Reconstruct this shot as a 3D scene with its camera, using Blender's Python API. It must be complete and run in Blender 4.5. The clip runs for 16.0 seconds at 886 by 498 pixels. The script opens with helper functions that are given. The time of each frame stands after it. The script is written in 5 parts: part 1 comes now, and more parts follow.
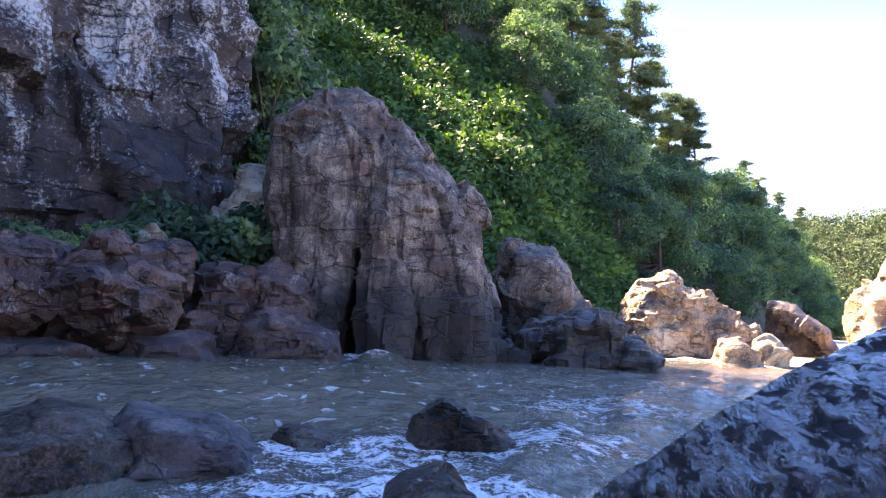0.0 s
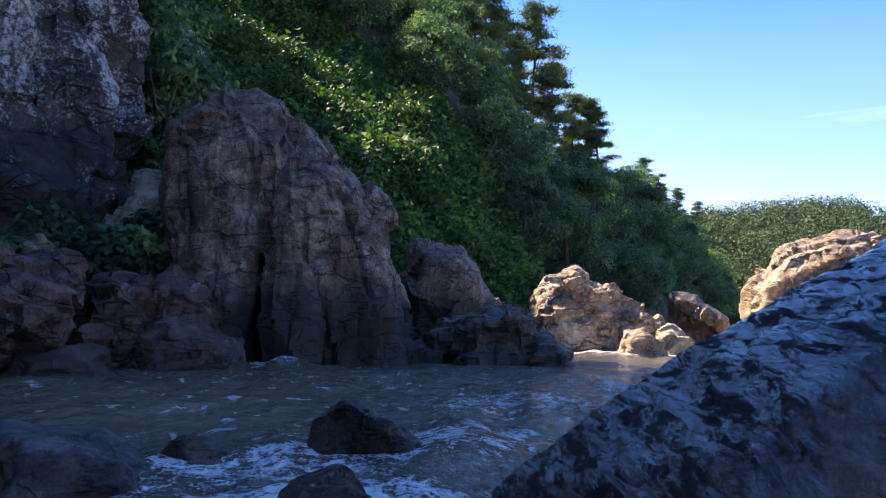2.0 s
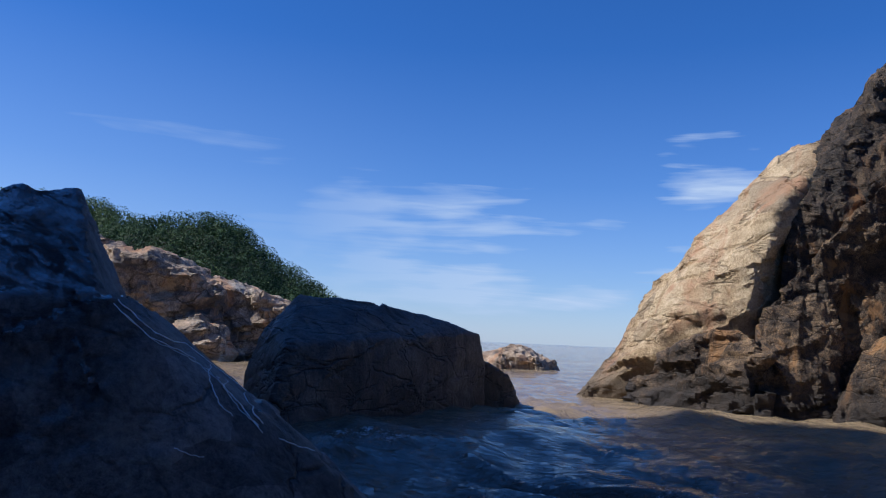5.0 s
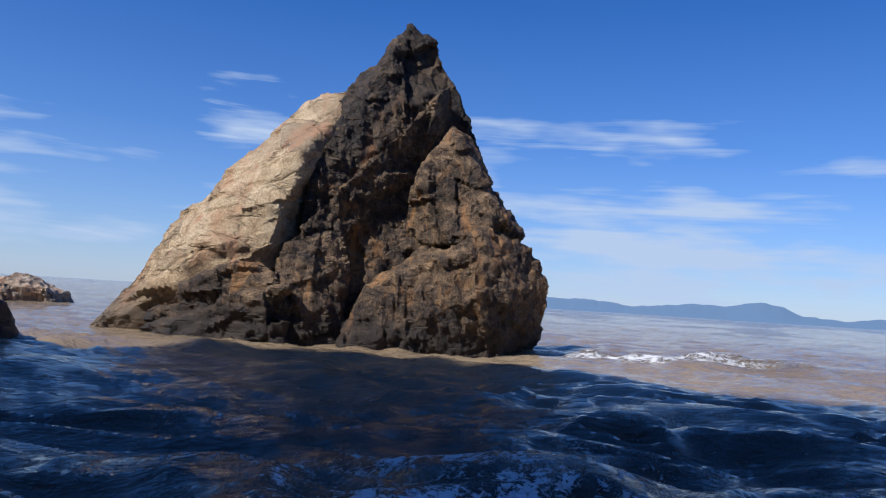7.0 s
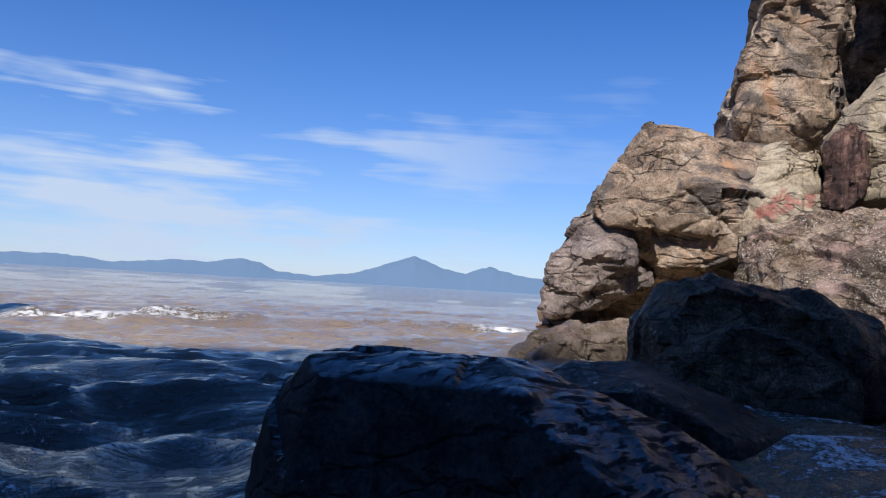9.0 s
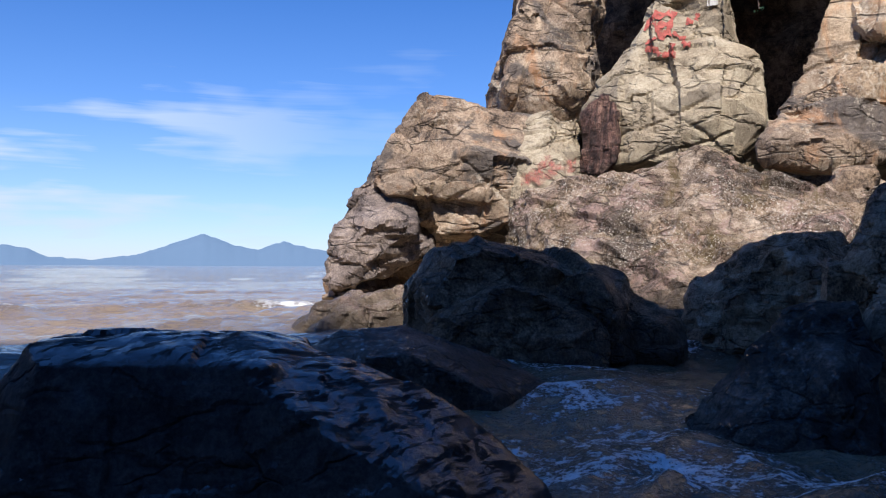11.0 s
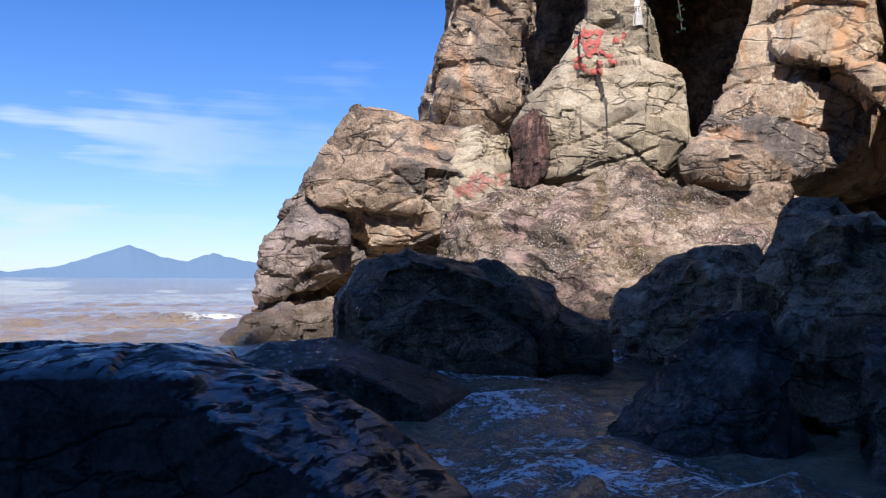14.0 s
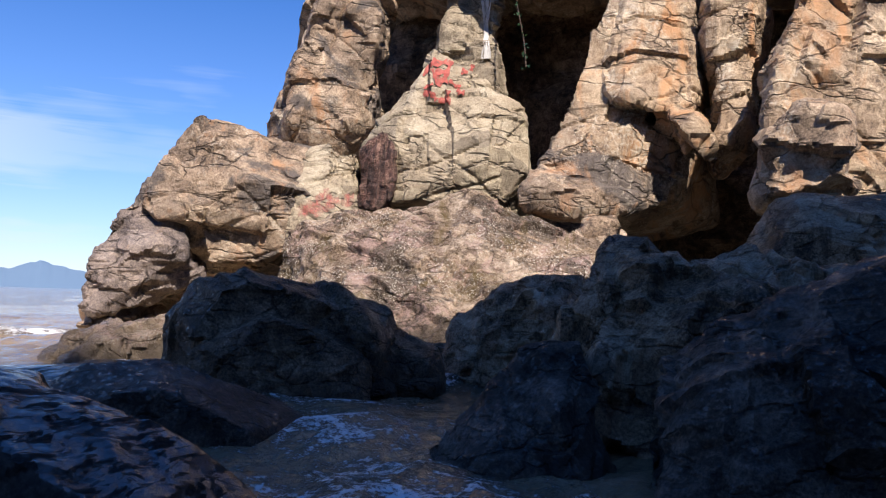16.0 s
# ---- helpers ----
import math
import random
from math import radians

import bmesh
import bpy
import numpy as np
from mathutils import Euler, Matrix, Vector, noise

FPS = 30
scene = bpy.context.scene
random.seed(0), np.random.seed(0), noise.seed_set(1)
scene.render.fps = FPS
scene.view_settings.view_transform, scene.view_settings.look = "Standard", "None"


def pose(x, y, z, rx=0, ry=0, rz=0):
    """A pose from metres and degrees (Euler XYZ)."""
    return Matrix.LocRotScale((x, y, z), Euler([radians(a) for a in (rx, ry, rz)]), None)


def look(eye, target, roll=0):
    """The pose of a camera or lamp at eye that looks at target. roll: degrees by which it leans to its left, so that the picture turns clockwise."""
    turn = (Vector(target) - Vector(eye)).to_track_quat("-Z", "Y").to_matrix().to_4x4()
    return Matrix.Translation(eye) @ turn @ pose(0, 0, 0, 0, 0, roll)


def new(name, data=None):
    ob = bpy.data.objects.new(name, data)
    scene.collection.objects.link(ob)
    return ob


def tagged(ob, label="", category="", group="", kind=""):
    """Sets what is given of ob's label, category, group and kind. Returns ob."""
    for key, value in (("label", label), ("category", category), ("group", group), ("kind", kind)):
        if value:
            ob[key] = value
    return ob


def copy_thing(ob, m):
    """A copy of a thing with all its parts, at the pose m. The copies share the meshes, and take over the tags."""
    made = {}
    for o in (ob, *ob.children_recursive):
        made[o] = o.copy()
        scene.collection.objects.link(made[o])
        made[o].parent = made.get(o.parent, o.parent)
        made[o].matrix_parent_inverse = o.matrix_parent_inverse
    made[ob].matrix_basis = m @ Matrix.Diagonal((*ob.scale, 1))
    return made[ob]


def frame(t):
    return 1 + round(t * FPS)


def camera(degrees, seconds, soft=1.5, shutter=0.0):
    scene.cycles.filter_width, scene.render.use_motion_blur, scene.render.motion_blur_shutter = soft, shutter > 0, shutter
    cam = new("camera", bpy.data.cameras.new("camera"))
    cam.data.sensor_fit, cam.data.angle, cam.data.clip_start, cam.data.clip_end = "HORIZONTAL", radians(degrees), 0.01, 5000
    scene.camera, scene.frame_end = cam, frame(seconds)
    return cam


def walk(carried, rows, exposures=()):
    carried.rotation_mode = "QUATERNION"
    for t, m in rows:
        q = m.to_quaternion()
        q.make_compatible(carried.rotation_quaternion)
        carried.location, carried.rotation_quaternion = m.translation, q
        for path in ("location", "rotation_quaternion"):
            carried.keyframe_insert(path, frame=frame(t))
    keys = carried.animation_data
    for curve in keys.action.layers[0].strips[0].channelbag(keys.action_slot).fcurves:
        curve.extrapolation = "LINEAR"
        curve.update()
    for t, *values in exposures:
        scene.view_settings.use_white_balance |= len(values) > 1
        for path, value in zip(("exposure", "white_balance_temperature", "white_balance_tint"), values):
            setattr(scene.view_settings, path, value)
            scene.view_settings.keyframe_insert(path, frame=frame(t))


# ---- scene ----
HFOV = 58.1
cam = camera(HFOV, 16.0, soft=1.15)


def held(azimuth, pitch, lean, x, y, z):
    """The phone at x, y, z, facing an azimuth clockwise from +y, pitched up, leaning to its right by lean."""
    a, p = radians(azimuth), radians(pitch)
    eye = Vector((x, y, z))
    return look(eye, eye + Vector((math.sin(a) * math.cos(p), math.cos(a) * math.cos(p), math.sin(p))), -lean)


# seconds, azimuth, pitch, lean, x, y, z
TURN = [
    (0, 0.32, 4.36, -3.57, -0.381, 0.488, 0.883),
    (0.5, 0.23, 5.78, -1.72, -0.302, 0.492, 0.918),
    (1, 2.80, 4.51, -0.81, -0.362, 0.610, 0.863),
    (1.5, 4.31, 4.85, -1.05, -0.338, 0.623, 0.856),
    (2, 6.65, 4.86, -1.21, -0.289, 0.619, 0.848),
    (2.5, 14.05, 4.61, -0.99, -0.229, 0.566, 0.853),
    (3, 23.14, 4.84, -0.71, -0.096, 0.528, 0.850),
    (3.5, 32.03, 4.93, -1.01, -0.001, 0.478, 0.853),
    (4, 40.23, 5.22, -1.54, 0.074, 0.397, 0.855),
    (4.5, 48.61, 6.02, -1.69, 0.147, 0.314, 0.857),
    (4.7, 52.07, 6.29, -2.03, 0.183, 0.291, 0.860),
    (6.8, 86.71, 4.12, -3.94, 0.240, 0.260, 0.806),
    (7, 90.11, 3.76, -3.69, 0.240, 0.210, 0.771),
    (7.5, 98.31, 3.68, -3.55, 0.365, 0.060, 0.749),
    (8, 109.06, 4.06, -4.37, 0.280, -0.070, 0.806),
    (8.5, 118.99, 3.59, -4.71, 0.298, -0.200, 0.748),
    (9, 126.17, 2.82, -3.31, 0.241, -0.238, 0.765),
    (9.5, 132.03, 2.06, -2.15, 0.192, -0.291, 0.748),
    (10, 135.76, 2.05, -1.32, 0.169, -0.318, 0.762),
    (10.2, 136.85, 1.98, -1.04, 0.141, -0.353, 0.782),
    (12.3, 145.31, 0.76, 1.00, 0.100, -0.380, 0.713),
    (12.5, 145.37, 0.99, 1.42, 0.098, -0.366, 0.724),
    (13, 145.45, 1.38, 1.41, 0.100, -0.370, 0.732),
    (13.5, 145.36, 1.63, 0.72, 0.088, -0.345, 0.746),
    (14, 145.67, 2.17, -0.27, 0.073, -0.365, 0.755),
    (14.5, 146.04, 2.01, -0.38, 0.085, -0.348, 0.747),
    (15, 146.76, 2.00, -0.44, 0.081, -0.362, 0.747),
    (15.5, 148.99, 2.64, -1.11, 0.053, -0.337, 0.760),
    (16, 156.35, 3.69, -1.85, -0.057, -0.334, 0.799),
]
# seconds, stops, kelvin, tint
EXPOSURES = [(0, 3.2, 8600, 26), (0.5, 2.95, 8600, 26), (1.0, 2.5, 8500, 29), (1.5, 2.12, 8000, 25), (2.0, 1.78, 7200, 19), (2.5, 1.48, 6500, 14), (3.0, 0.95, 5600, 13), (3.5, 0.62, 5480, 12), (4.5, 0.12, 5450, 12),
             (7.0, 0.05, 5550, 13), (8.5, 0.15, 5700, 13), (9.5, 0.25, 6000, 13), (12.5, 0.58, 5850, 14), (15, 0.60, 6000, 15), (16, 0.66, 6300, 16)]
walk(cam, [(t, held(*rest)) for t, *rest in TURN], EXPOSURES)

# ---- daylight ----
SUN_AZ, SUN_EL = -40.0, 48.0
world = bpy.data.worlds.new("sky")
scene.world = world
world.use_nodes = True
wn = world.node_tree.nodes
sky = wn.new("ShaderNodeTexSky")
sky.sky_type = "NISHITA"
sky.sun_disc = False
sky.sun_elevation, sky.sun_rotation = radians(SUN_EL), radians(SUN_AZ % 360)
sky.air_density, sky.dust_density, sky.ozone_density = 1.0, 0.15, 3.0
wn["Background"].inputs["Strength"].default_value = 0.085
deep = wn.new("ShaderNodeHueSaturation")
deep.inputs["Saturation"].default_value = 1.15
cool = wn.new("ShaderNodeMix")
cool.data_type, cool.blend_type = "RGBA", "MULTIPLY"
cool.inputs[0].default_value, cool.inputs[7].default_value = 1.0, (0.82, 0.92, 1.20, 1)
world.node_tree.links.new(sky.outputs[0], cool.inputs[6])
world.node_tree.links.new(cool.outputs[2], deep.inputs["Color"])
world.node_tree.links.new(deep.outputs[0], wn["Background"].inputs[0])
sun = new("sun", bpy.data.lights.new("sun", "SUN"))
sun.data.energy, sun.data.angle, sun.data.color = 5.0, radians(0.53), (1.0, 0.90, 0.76)
sa, se = radians(SUN_AZ), radians(SUN_EL)
sun.matrix_world = look((0, 0, 60), Vector((0, 0, 60)) - Vector((math.sin(sa) * math.cos(se), math.cos(sa) * math.cos(se), math.sin(se))))


# ---- materials ----
class Mat:
    """A small node-tree writer."""

    def __init__(self, name):
        self.m = bpy.data.materials.new(name)
        self.m.use_nodes = True
        self.t = self.m.node_tree
        self.b = self.t.nodes["Principled BSDF"]
        self.geo = self.t.nodes.new("ShaderNodeNewGeometry")

    def link(self, a, b):
        self.t.links.new(a, b)

    def put(self, sock, v):
        if hasattr(v, "is_output"):
            self.link(v, sock)
        else:
            sock.default_value = v

    def pos(self, sx=1.0, sy=1.0, sz=1.0, rot=(0, 0, 0)):
        n = self.t.nodes.new("ShaderNodeMapping")
        n.inputs["Scale"].default_value = (sx, sy, sz)
        n.inputs["Rotation"].default_value = [radians(a) for a in rot]
        self.link(self.geo.outputs["Position"], n.inputs[0])
        return n.outputs[0]

    def noise(self, scale, detail=4.0, rough=0.55, warp=0.0, co=None):
        n = self.t.nodes.new("ShaderNodeTexNoise")
        n.inputs["Scale"].default_value, n.inputs["Detail"].default_value = scale, detail
        n.inputs["Roughness"].default_value, n.inputs["Distortion"].default_value = rough, warp
        self.link(co if co is not None else self.geo.outputs["Position"], n.inputs["Vector"])
        return n.outputs[0]

    def cells(self, scale, feature="DISTANCE_TO_EDGE", co=None):
        n = self.t.nodes.new("ShaderNodeTexVoronoi")
        n.feature = feature
        n.inputs["Scale"].default_value = scale
        self.link(co if co is not None else self.geo.outputs["Position"], n.inputs["Vector"])
        return n.outputs[0]

    def warped(self, co, scale, amount):
        n = self.t.nodes.new("ShaderNodeTexNoise")
        n.inputs["Scale"].default_value, n.inputs["Detail"].default_value = scale, 3.0
        self.link(co, n.inputs["Vector"])
        s = self.t.nodes.new("ShaderNodeVectorMath")
        s.operation = "MULTIPLY_ADD"
        self.link(n.outputs[1], s.inputs[0])
        s.inputs[1].default_value = (amount, amount, amount)
        self.link(co, s.inputs[2])
        return s.outputs[0]

    def ramp(self, fac, *stops):
        n = self.t.nodes.new("ShaderNodeValToRGB")
        e = n.color_ramp.elements
        while len(e) < len(stops):
            e.new(0.5)
        for el, (p, c) in zip(e, stops):
            el.position = p
            el.color = (c, c, c, 1) if isinstance(c, (int, float)) else (*c, 1)
        self.link(fac, n.inputs[0])
        return n.outputs[0]

    def math(self, op, a, b=0.0, c=0.0, clamp=False):
        n = self.t.nodes.new("ShaderNodeMath")
        n.operation, n.use_clamp = op, clamp
        for s, v in zip(n.inputs, (a, b, c)):
            self.put(s, v)
        return n.outputs[0]

    def mix(self, fac, a, b, blend="MIX"):
        n = self.t.nodes.new("ShaderNodeMix")
        n.data_type, n.blend_type = "RGBA", blend
        self.put(n.inputs[0], fac)
        for s, v in ((n.inputs[6], a), (n.inputs[7], b)):
            self.put(s, v if hasattr(v, "is_output") else (*v, 1))
        return n.outputs[2]

    def height(self):
        n = self.t.nodes.new("ShaderNodeSeparateXYZ")
        self.link(self.geo.outputs["Position"], n.inputs[0])
        return n.outputs[2]

    def up(self):
        n = self.t.nodes.new("ShaderNodeSeparateXYZ")
        self.link(self.geo.outputs["Normal"], n.inputs[0])
        return n.outputs[2]

    def bump(self, h, strength, dist, under=None):
        n = self.t.nodes.new("ShaderNodeBump")
        n.inputs["Strength"].default_value, n.inputs["Distance"].default_value = strength, dist
        self.link(h, n.inputs["Height"])
        if under is not None:
            self.link(under, n.inputs["Normal"])
        return n.outputs[0]

    def attr(self, name):
        n = self.t.nodes.new("ShaderNodeAttribute")
        n.attribute_name = name
        return n.outputs["Fac"]

    def done(self, color, rough, normal=None, **more):
        self.put(self.b.inputs["Base Color"], color if hasattr(color, "is_output") else (*color, 1))
        self.put(self.b.inputs["Roughness"], rough)
        if normal is not None:
            self.link(normal, self.b.inputs["Normal"])
        for k, v in more.items():
            self.put(self.b.inputs[k.replace("_", " ")], v)
        return self.m


def stone(name, dark, mid, light, size=1.0, rough=0.85, stain=None, stain_at=0.55, lichen=None, lichen_at=0.6, lichen_z=None, tide=None, tide_z=0.6,
          crack=0.5, grain=0.02, wet=0.0, streak=0.0, streak_rot=(0, 0, 0), film=0.0, glint=0.0, film_to=(-0.75, 0.25, 0.61), glisten=0.0, patch=0.8, varnish=None, varnish_at=0.54):
    """Weathered rock: broad patches, mottling, stains, joints and a fine grain."""
    m = Mat(name)
    co = m.warped(m.pos(), 1.3 / size, 0.35 * size)
    broad, mottle, fine = m.noise(0.7 / size, 3, 0.6, 0.4), m.noise(3.2 / size, 5, 0.62, 0.6), m.noise(22 / size, 8, 0.78)
    f = m.math("MULTIPLY_ADD", broad, 0.4, m.math("MULTIPLY_ADD", mottle, 0.4, m.math("MULTIPLY", fine, 0.62)))
    col = m.ramp(f, (0.59, dark), (0.70, mid), (0.84, light))
    face = m.t.nodes.new("ShaderNodeTexVoronoi")
    face.inputs["Scale"].default_value = 1.5 / size
    m.link(m.warped(m.pos(0.8, 1.0, 1.3, (20, 25, 0)), 2.0 / size, 0.45 * size), face.inputs["Vector"])
    col = m.mix(patch, col, m.ramp(face.outputs["Color"], (0.2, (0.52, 0.50, 0.50)), (0.5, (0.92, 0.88, 0.84)), (0.8, (1.0, 1.0, 1.0))), "MULTIPLY")
    if varnish:
        s = m.noise(0.55 / size, 7, 0.62, 0.7, m.pos(1, 1, 1.2, (15, 30, 0)))
        col = m.mix(m.ramp(s, (varnish_at, 0.0), (varnish_at + 0.05, 0.85)), col, m.mix(fine, [0.5 * v for v in varnish], [1.5 * v for v in varnish]))
    if stain:
        s = m.noise(1.1 / size, 6, 0.66, 1.0, m.pos(1, 1, 0.45, streak_rot))
        col = m.mix(m.ramp(s, (stain_at, 0.0), (stain_at + 0.12, 0.85)), col, stain)
    if streak:
        s = m.noise(2.2 / size, 5, 0.65, 0.7, m.pos(1.6, 1.6, 0.22, streak_rot))
        col = m.mix(m.ramp(s, (streak, 0.0), (streak + 0.15, 0.7)), col, [c * 0.45 for c in dark])
    if lichen:
        s = m.math("MULTIPLY_ADD", m.noise(14 / size, 8, 0.8, 0.2), 0.55, m.math("MULTIPLY", m.noise(0.9 / size, 5, 0.65, 0.8, m.pos(1.2, 1, 0.6, (0, 30, 0))), 0.55))
        if lichen_z:
            s = m.math("ADD", s, m.math("MINIMUM", m.math("MULTIPLY", m.math("SUBTRACT", m.height(), lichen_z), 0.025), 0.03))
        col = m.mix(m.ramp(s, (lichen_at - 0.03, 0.0), (lichen_at + 0.05, 0.9)), col, lichen)
    # White specks painted in for the glistening of the wet surface.
    if glisten:
        s = m.math("MULTIPLY", m.ramp(m.noise(38, 3, 0.6, 0.3), (0.57, 0.0), (0.63, 1.0)), m.ramp(m.noise(1.1, 4, 0.6, 0.5), (0.44, 0.0), (0.56, glisten)))
        col = m.mix(s, col, (0.78, 0.72, 0.62))
    joint = m.cells(1.1 / size, co=m.warped(m.pos(0.5, 0.7, 1.5, (28, 18, 0)), 2.6 / size, 0.55 * size))
    fissure = m.cells(0.9 / size, co=m.warped(m.pos(1.3, 0.5, 1.9, (-35, 40, 20)), 3.5 / size, 0.35 * size))
    gap = m.math("MULTIPLY", m.ramp(joint, (0.0, 1.0), (0.045, 0.0)), m.ramp(m.noise(1.7 / size, 3), (0.42, 0.0), (0.55, 1.0)))
    gap = m.math("MAXIMUM", gap, m.math("MULTIPLY", m.ramp(fissure, (0.0, 1.0), (0.03, 0.0)), m.ramp(m.noise(1.3 / size, 3, 0.5, 0.0, m.pos(1, 1, 1, (50, 0, 0))), (0.46, 0.0), (0.58, 1.0))))
    col = m.mix(m.math("MULTIPLY", gap, crack), col, [c * 0.3 for c in dark])
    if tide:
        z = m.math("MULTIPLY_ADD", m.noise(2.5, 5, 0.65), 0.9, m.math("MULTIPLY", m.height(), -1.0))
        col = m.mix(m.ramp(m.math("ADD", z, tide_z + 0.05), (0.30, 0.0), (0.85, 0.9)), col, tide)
    hgt = m.math("MULTIPLY_ADD", fine, 0.32, m.math("MULTIPLY_ADD", mottle, 0.8, m.math("MULTIPLY", gap, -1.2 * crack)))
    micro = m.noise(70 / size, 4, 0.7)
    nrm = m.bump(micro, 0.5, grain * 0.5, m.bump(hgt, 0.9, grain * 2.5))
    r = m.ramp(m.math("MULTIPLY_ADD", fine, 0.5, m.math("MULTIPLY", mottle, 0.5)), (0.35, max(rough - 0.22 - wet * 0.3, 0.12)), (0.65, rough))
    gloss = 0.5
    if film:
        # a sheet of running water lies on the slopes that face one way
        dot = m.t.nodes.new("ShaderNodeVectorMath")
        dot.operation = "DOT_PRODUCT"
        m.link(m.geo.outputs["Normal"], dot.inputs[0])
        dot.inputs[1].default_value = film_to
        sheet = m.math("MULTIPLY", m.ramp(m.noise(20, 6, 0.7, 0.6, m.pos(1, 0.3, 0.6, (0, 0, 40))), (0.43, 0.0), (0.50, 1.0)),
                       m.ramp(m.noise(5, 6, 0.7, 0.6, m.pos(1, 0.5, 0.8, (0, 0, 40))), (0.38, 0.3), (0.46, 1.0)))
        soaked = m.math("MULTIPLY", m.ramp(dot.outputs["Value"], (0.42, 0.0), (0.72, 1.0)), film)
        col = m.mix(m.math("MULTIPLY", soaked, 0.75), col, [v * 0.5 for v in dark])
        m.link(m.math("MULTIPLY", soaked, sheet), m.b.inputs["Coat Weight"])
        m.b.inputs["Coat Roughness"].default_value, m.b.inputs["Coat IOR"].default_value, gloss = 0.04, 2.3, m.math("MULTIPLY_ADD", soaked, -0.1, 0.12)
        runs = m.math("MULTIPLY_ADD", m.noise(60, 5, 0.65, 0.5, m.pos(1, 0.45, 0.8, (0, 0, 40))), 0.3, m.noise(18, 5, 0.6, 0.5, m.pos(1, 0.4, 0.8, (0, 0, 40))))
        m.link(m.bump(runs, 1.0, 0.026), m.b.inputs["Coat Normal"])
    if glint:
        gloss = 0.15
        # small wet spots
        m.link(m.ramp(m.noise(26, 4, 0.65, 0.4), (0.54, 0.0), (0.59, glint)), m.b.inputs["Coat Weight"])
        m.b.inputs["Coat Roughness"].default_value = 0.06
        m.link(m.bump(m.noise(34, 3, 0.6), 1.0, 0.05), m.b.inputs["Coat Normal"])
    return m.done(col, r, nrm, Specular_IOR_Level=gloss)


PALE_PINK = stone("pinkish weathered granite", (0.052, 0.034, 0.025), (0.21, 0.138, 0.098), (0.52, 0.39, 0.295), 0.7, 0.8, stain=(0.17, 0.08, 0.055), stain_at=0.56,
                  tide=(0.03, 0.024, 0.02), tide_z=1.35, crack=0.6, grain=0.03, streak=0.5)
TAN = stone("sunlit tan rock", (0.10, 0.07, 0.047), (0.36, 0.265, 0.18), (0.64, 0.51, 0.37), 0.8, 0.85, stain=(0.46, 0.25, 0.125), stain_at=0.54, lichen=(0.56, 0.49, 0.38), lichen_at=0.62,
            crack=0.65, grain=0.03, streak=0.58, streak_rot=(0, 20, 0), varnish=(0.10, 0.085, 0.075))
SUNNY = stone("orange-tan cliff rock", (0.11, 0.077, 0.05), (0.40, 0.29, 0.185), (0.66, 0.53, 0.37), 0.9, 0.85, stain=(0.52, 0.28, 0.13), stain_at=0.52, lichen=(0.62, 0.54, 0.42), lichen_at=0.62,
              crack=0.6, grain=0.03, streak=0.60, varnish=(0.14, 0.095, 0.07), varnish_at=0.57)
CREAM = stone("cream weathered rock", (0.17, 0.135, 0.09), (0.39, 0.325, 0.225), (0.56, 0.49, 0.36), 0.9, 0.85, stain=(0.30, 0.19, 0.10), stain_at=0.60, crack=0.55, grain=0.028, streak=0.60)
PURPLISH = stone("purplish grey weathered rock", (0.055, 0.044, 0.042), (0.19, 0.155, 0.14), (0.42, 0.345, 0.29), 0.7, 0.85, stain=(0.44, 0.25, 0.12), stain_at=0.60, crack=0.65, grain=0.03, streak=0.56)
# Near-black tone stands for the shade on the peak of the pointed rock.
SHADED_PEAK = stone("black weathered rock", (0.014, 0.011, 0.009), (0.055, 0.040, 0.027), (0.20, 0.135, 0.075), 0.5, 0.8, stain=(0.26, 0.13, 0.045), stain_at=0.56, crack=0.35, grain=0.04)
# Own ochre, kept darker so the mass also reads as the shaded side.
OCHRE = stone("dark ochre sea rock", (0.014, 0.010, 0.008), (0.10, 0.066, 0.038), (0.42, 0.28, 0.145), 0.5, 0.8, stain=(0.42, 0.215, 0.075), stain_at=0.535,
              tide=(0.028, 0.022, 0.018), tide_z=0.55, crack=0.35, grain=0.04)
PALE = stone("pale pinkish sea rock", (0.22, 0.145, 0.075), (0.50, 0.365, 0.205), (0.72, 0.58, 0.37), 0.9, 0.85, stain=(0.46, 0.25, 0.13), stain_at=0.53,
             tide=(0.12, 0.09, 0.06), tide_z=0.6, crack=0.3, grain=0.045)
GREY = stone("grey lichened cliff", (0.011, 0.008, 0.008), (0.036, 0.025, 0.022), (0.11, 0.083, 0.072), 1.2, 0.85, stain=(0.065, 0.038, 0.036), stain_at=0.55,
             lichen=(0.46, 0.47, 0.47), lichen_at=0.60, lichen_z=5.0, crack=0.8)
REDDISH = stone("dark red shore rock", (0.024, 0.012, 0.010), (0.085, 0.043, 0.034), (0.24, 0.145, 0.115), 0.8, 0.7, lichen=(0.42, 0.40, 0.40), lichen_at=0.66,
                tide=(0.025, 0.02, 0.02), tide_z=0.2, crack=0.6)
WET = stone("damp black rock", (0.020, 0.016, 0.013), (0.085, 0.066, 0.052), (0.26, 0.20, 0.155), 0.45, 0.75, crack=0.5, grain=0.02, wet=0.3, glint=0.9)
FILM = stone("black rock under running water", (0.048, 0.044, 0.046), (0.13, 0.12, 0.12), (0.24, 0.22, 0.21), 0.5, 0.75, crack=0.45, grain=0.014, wet=0.2, film=1.0)
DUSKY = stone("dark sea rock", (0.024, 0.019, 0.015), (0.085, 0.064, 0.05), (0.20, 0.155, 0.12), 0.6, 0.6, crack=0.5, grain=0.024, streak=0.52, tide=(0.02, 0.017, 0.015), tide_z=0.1)
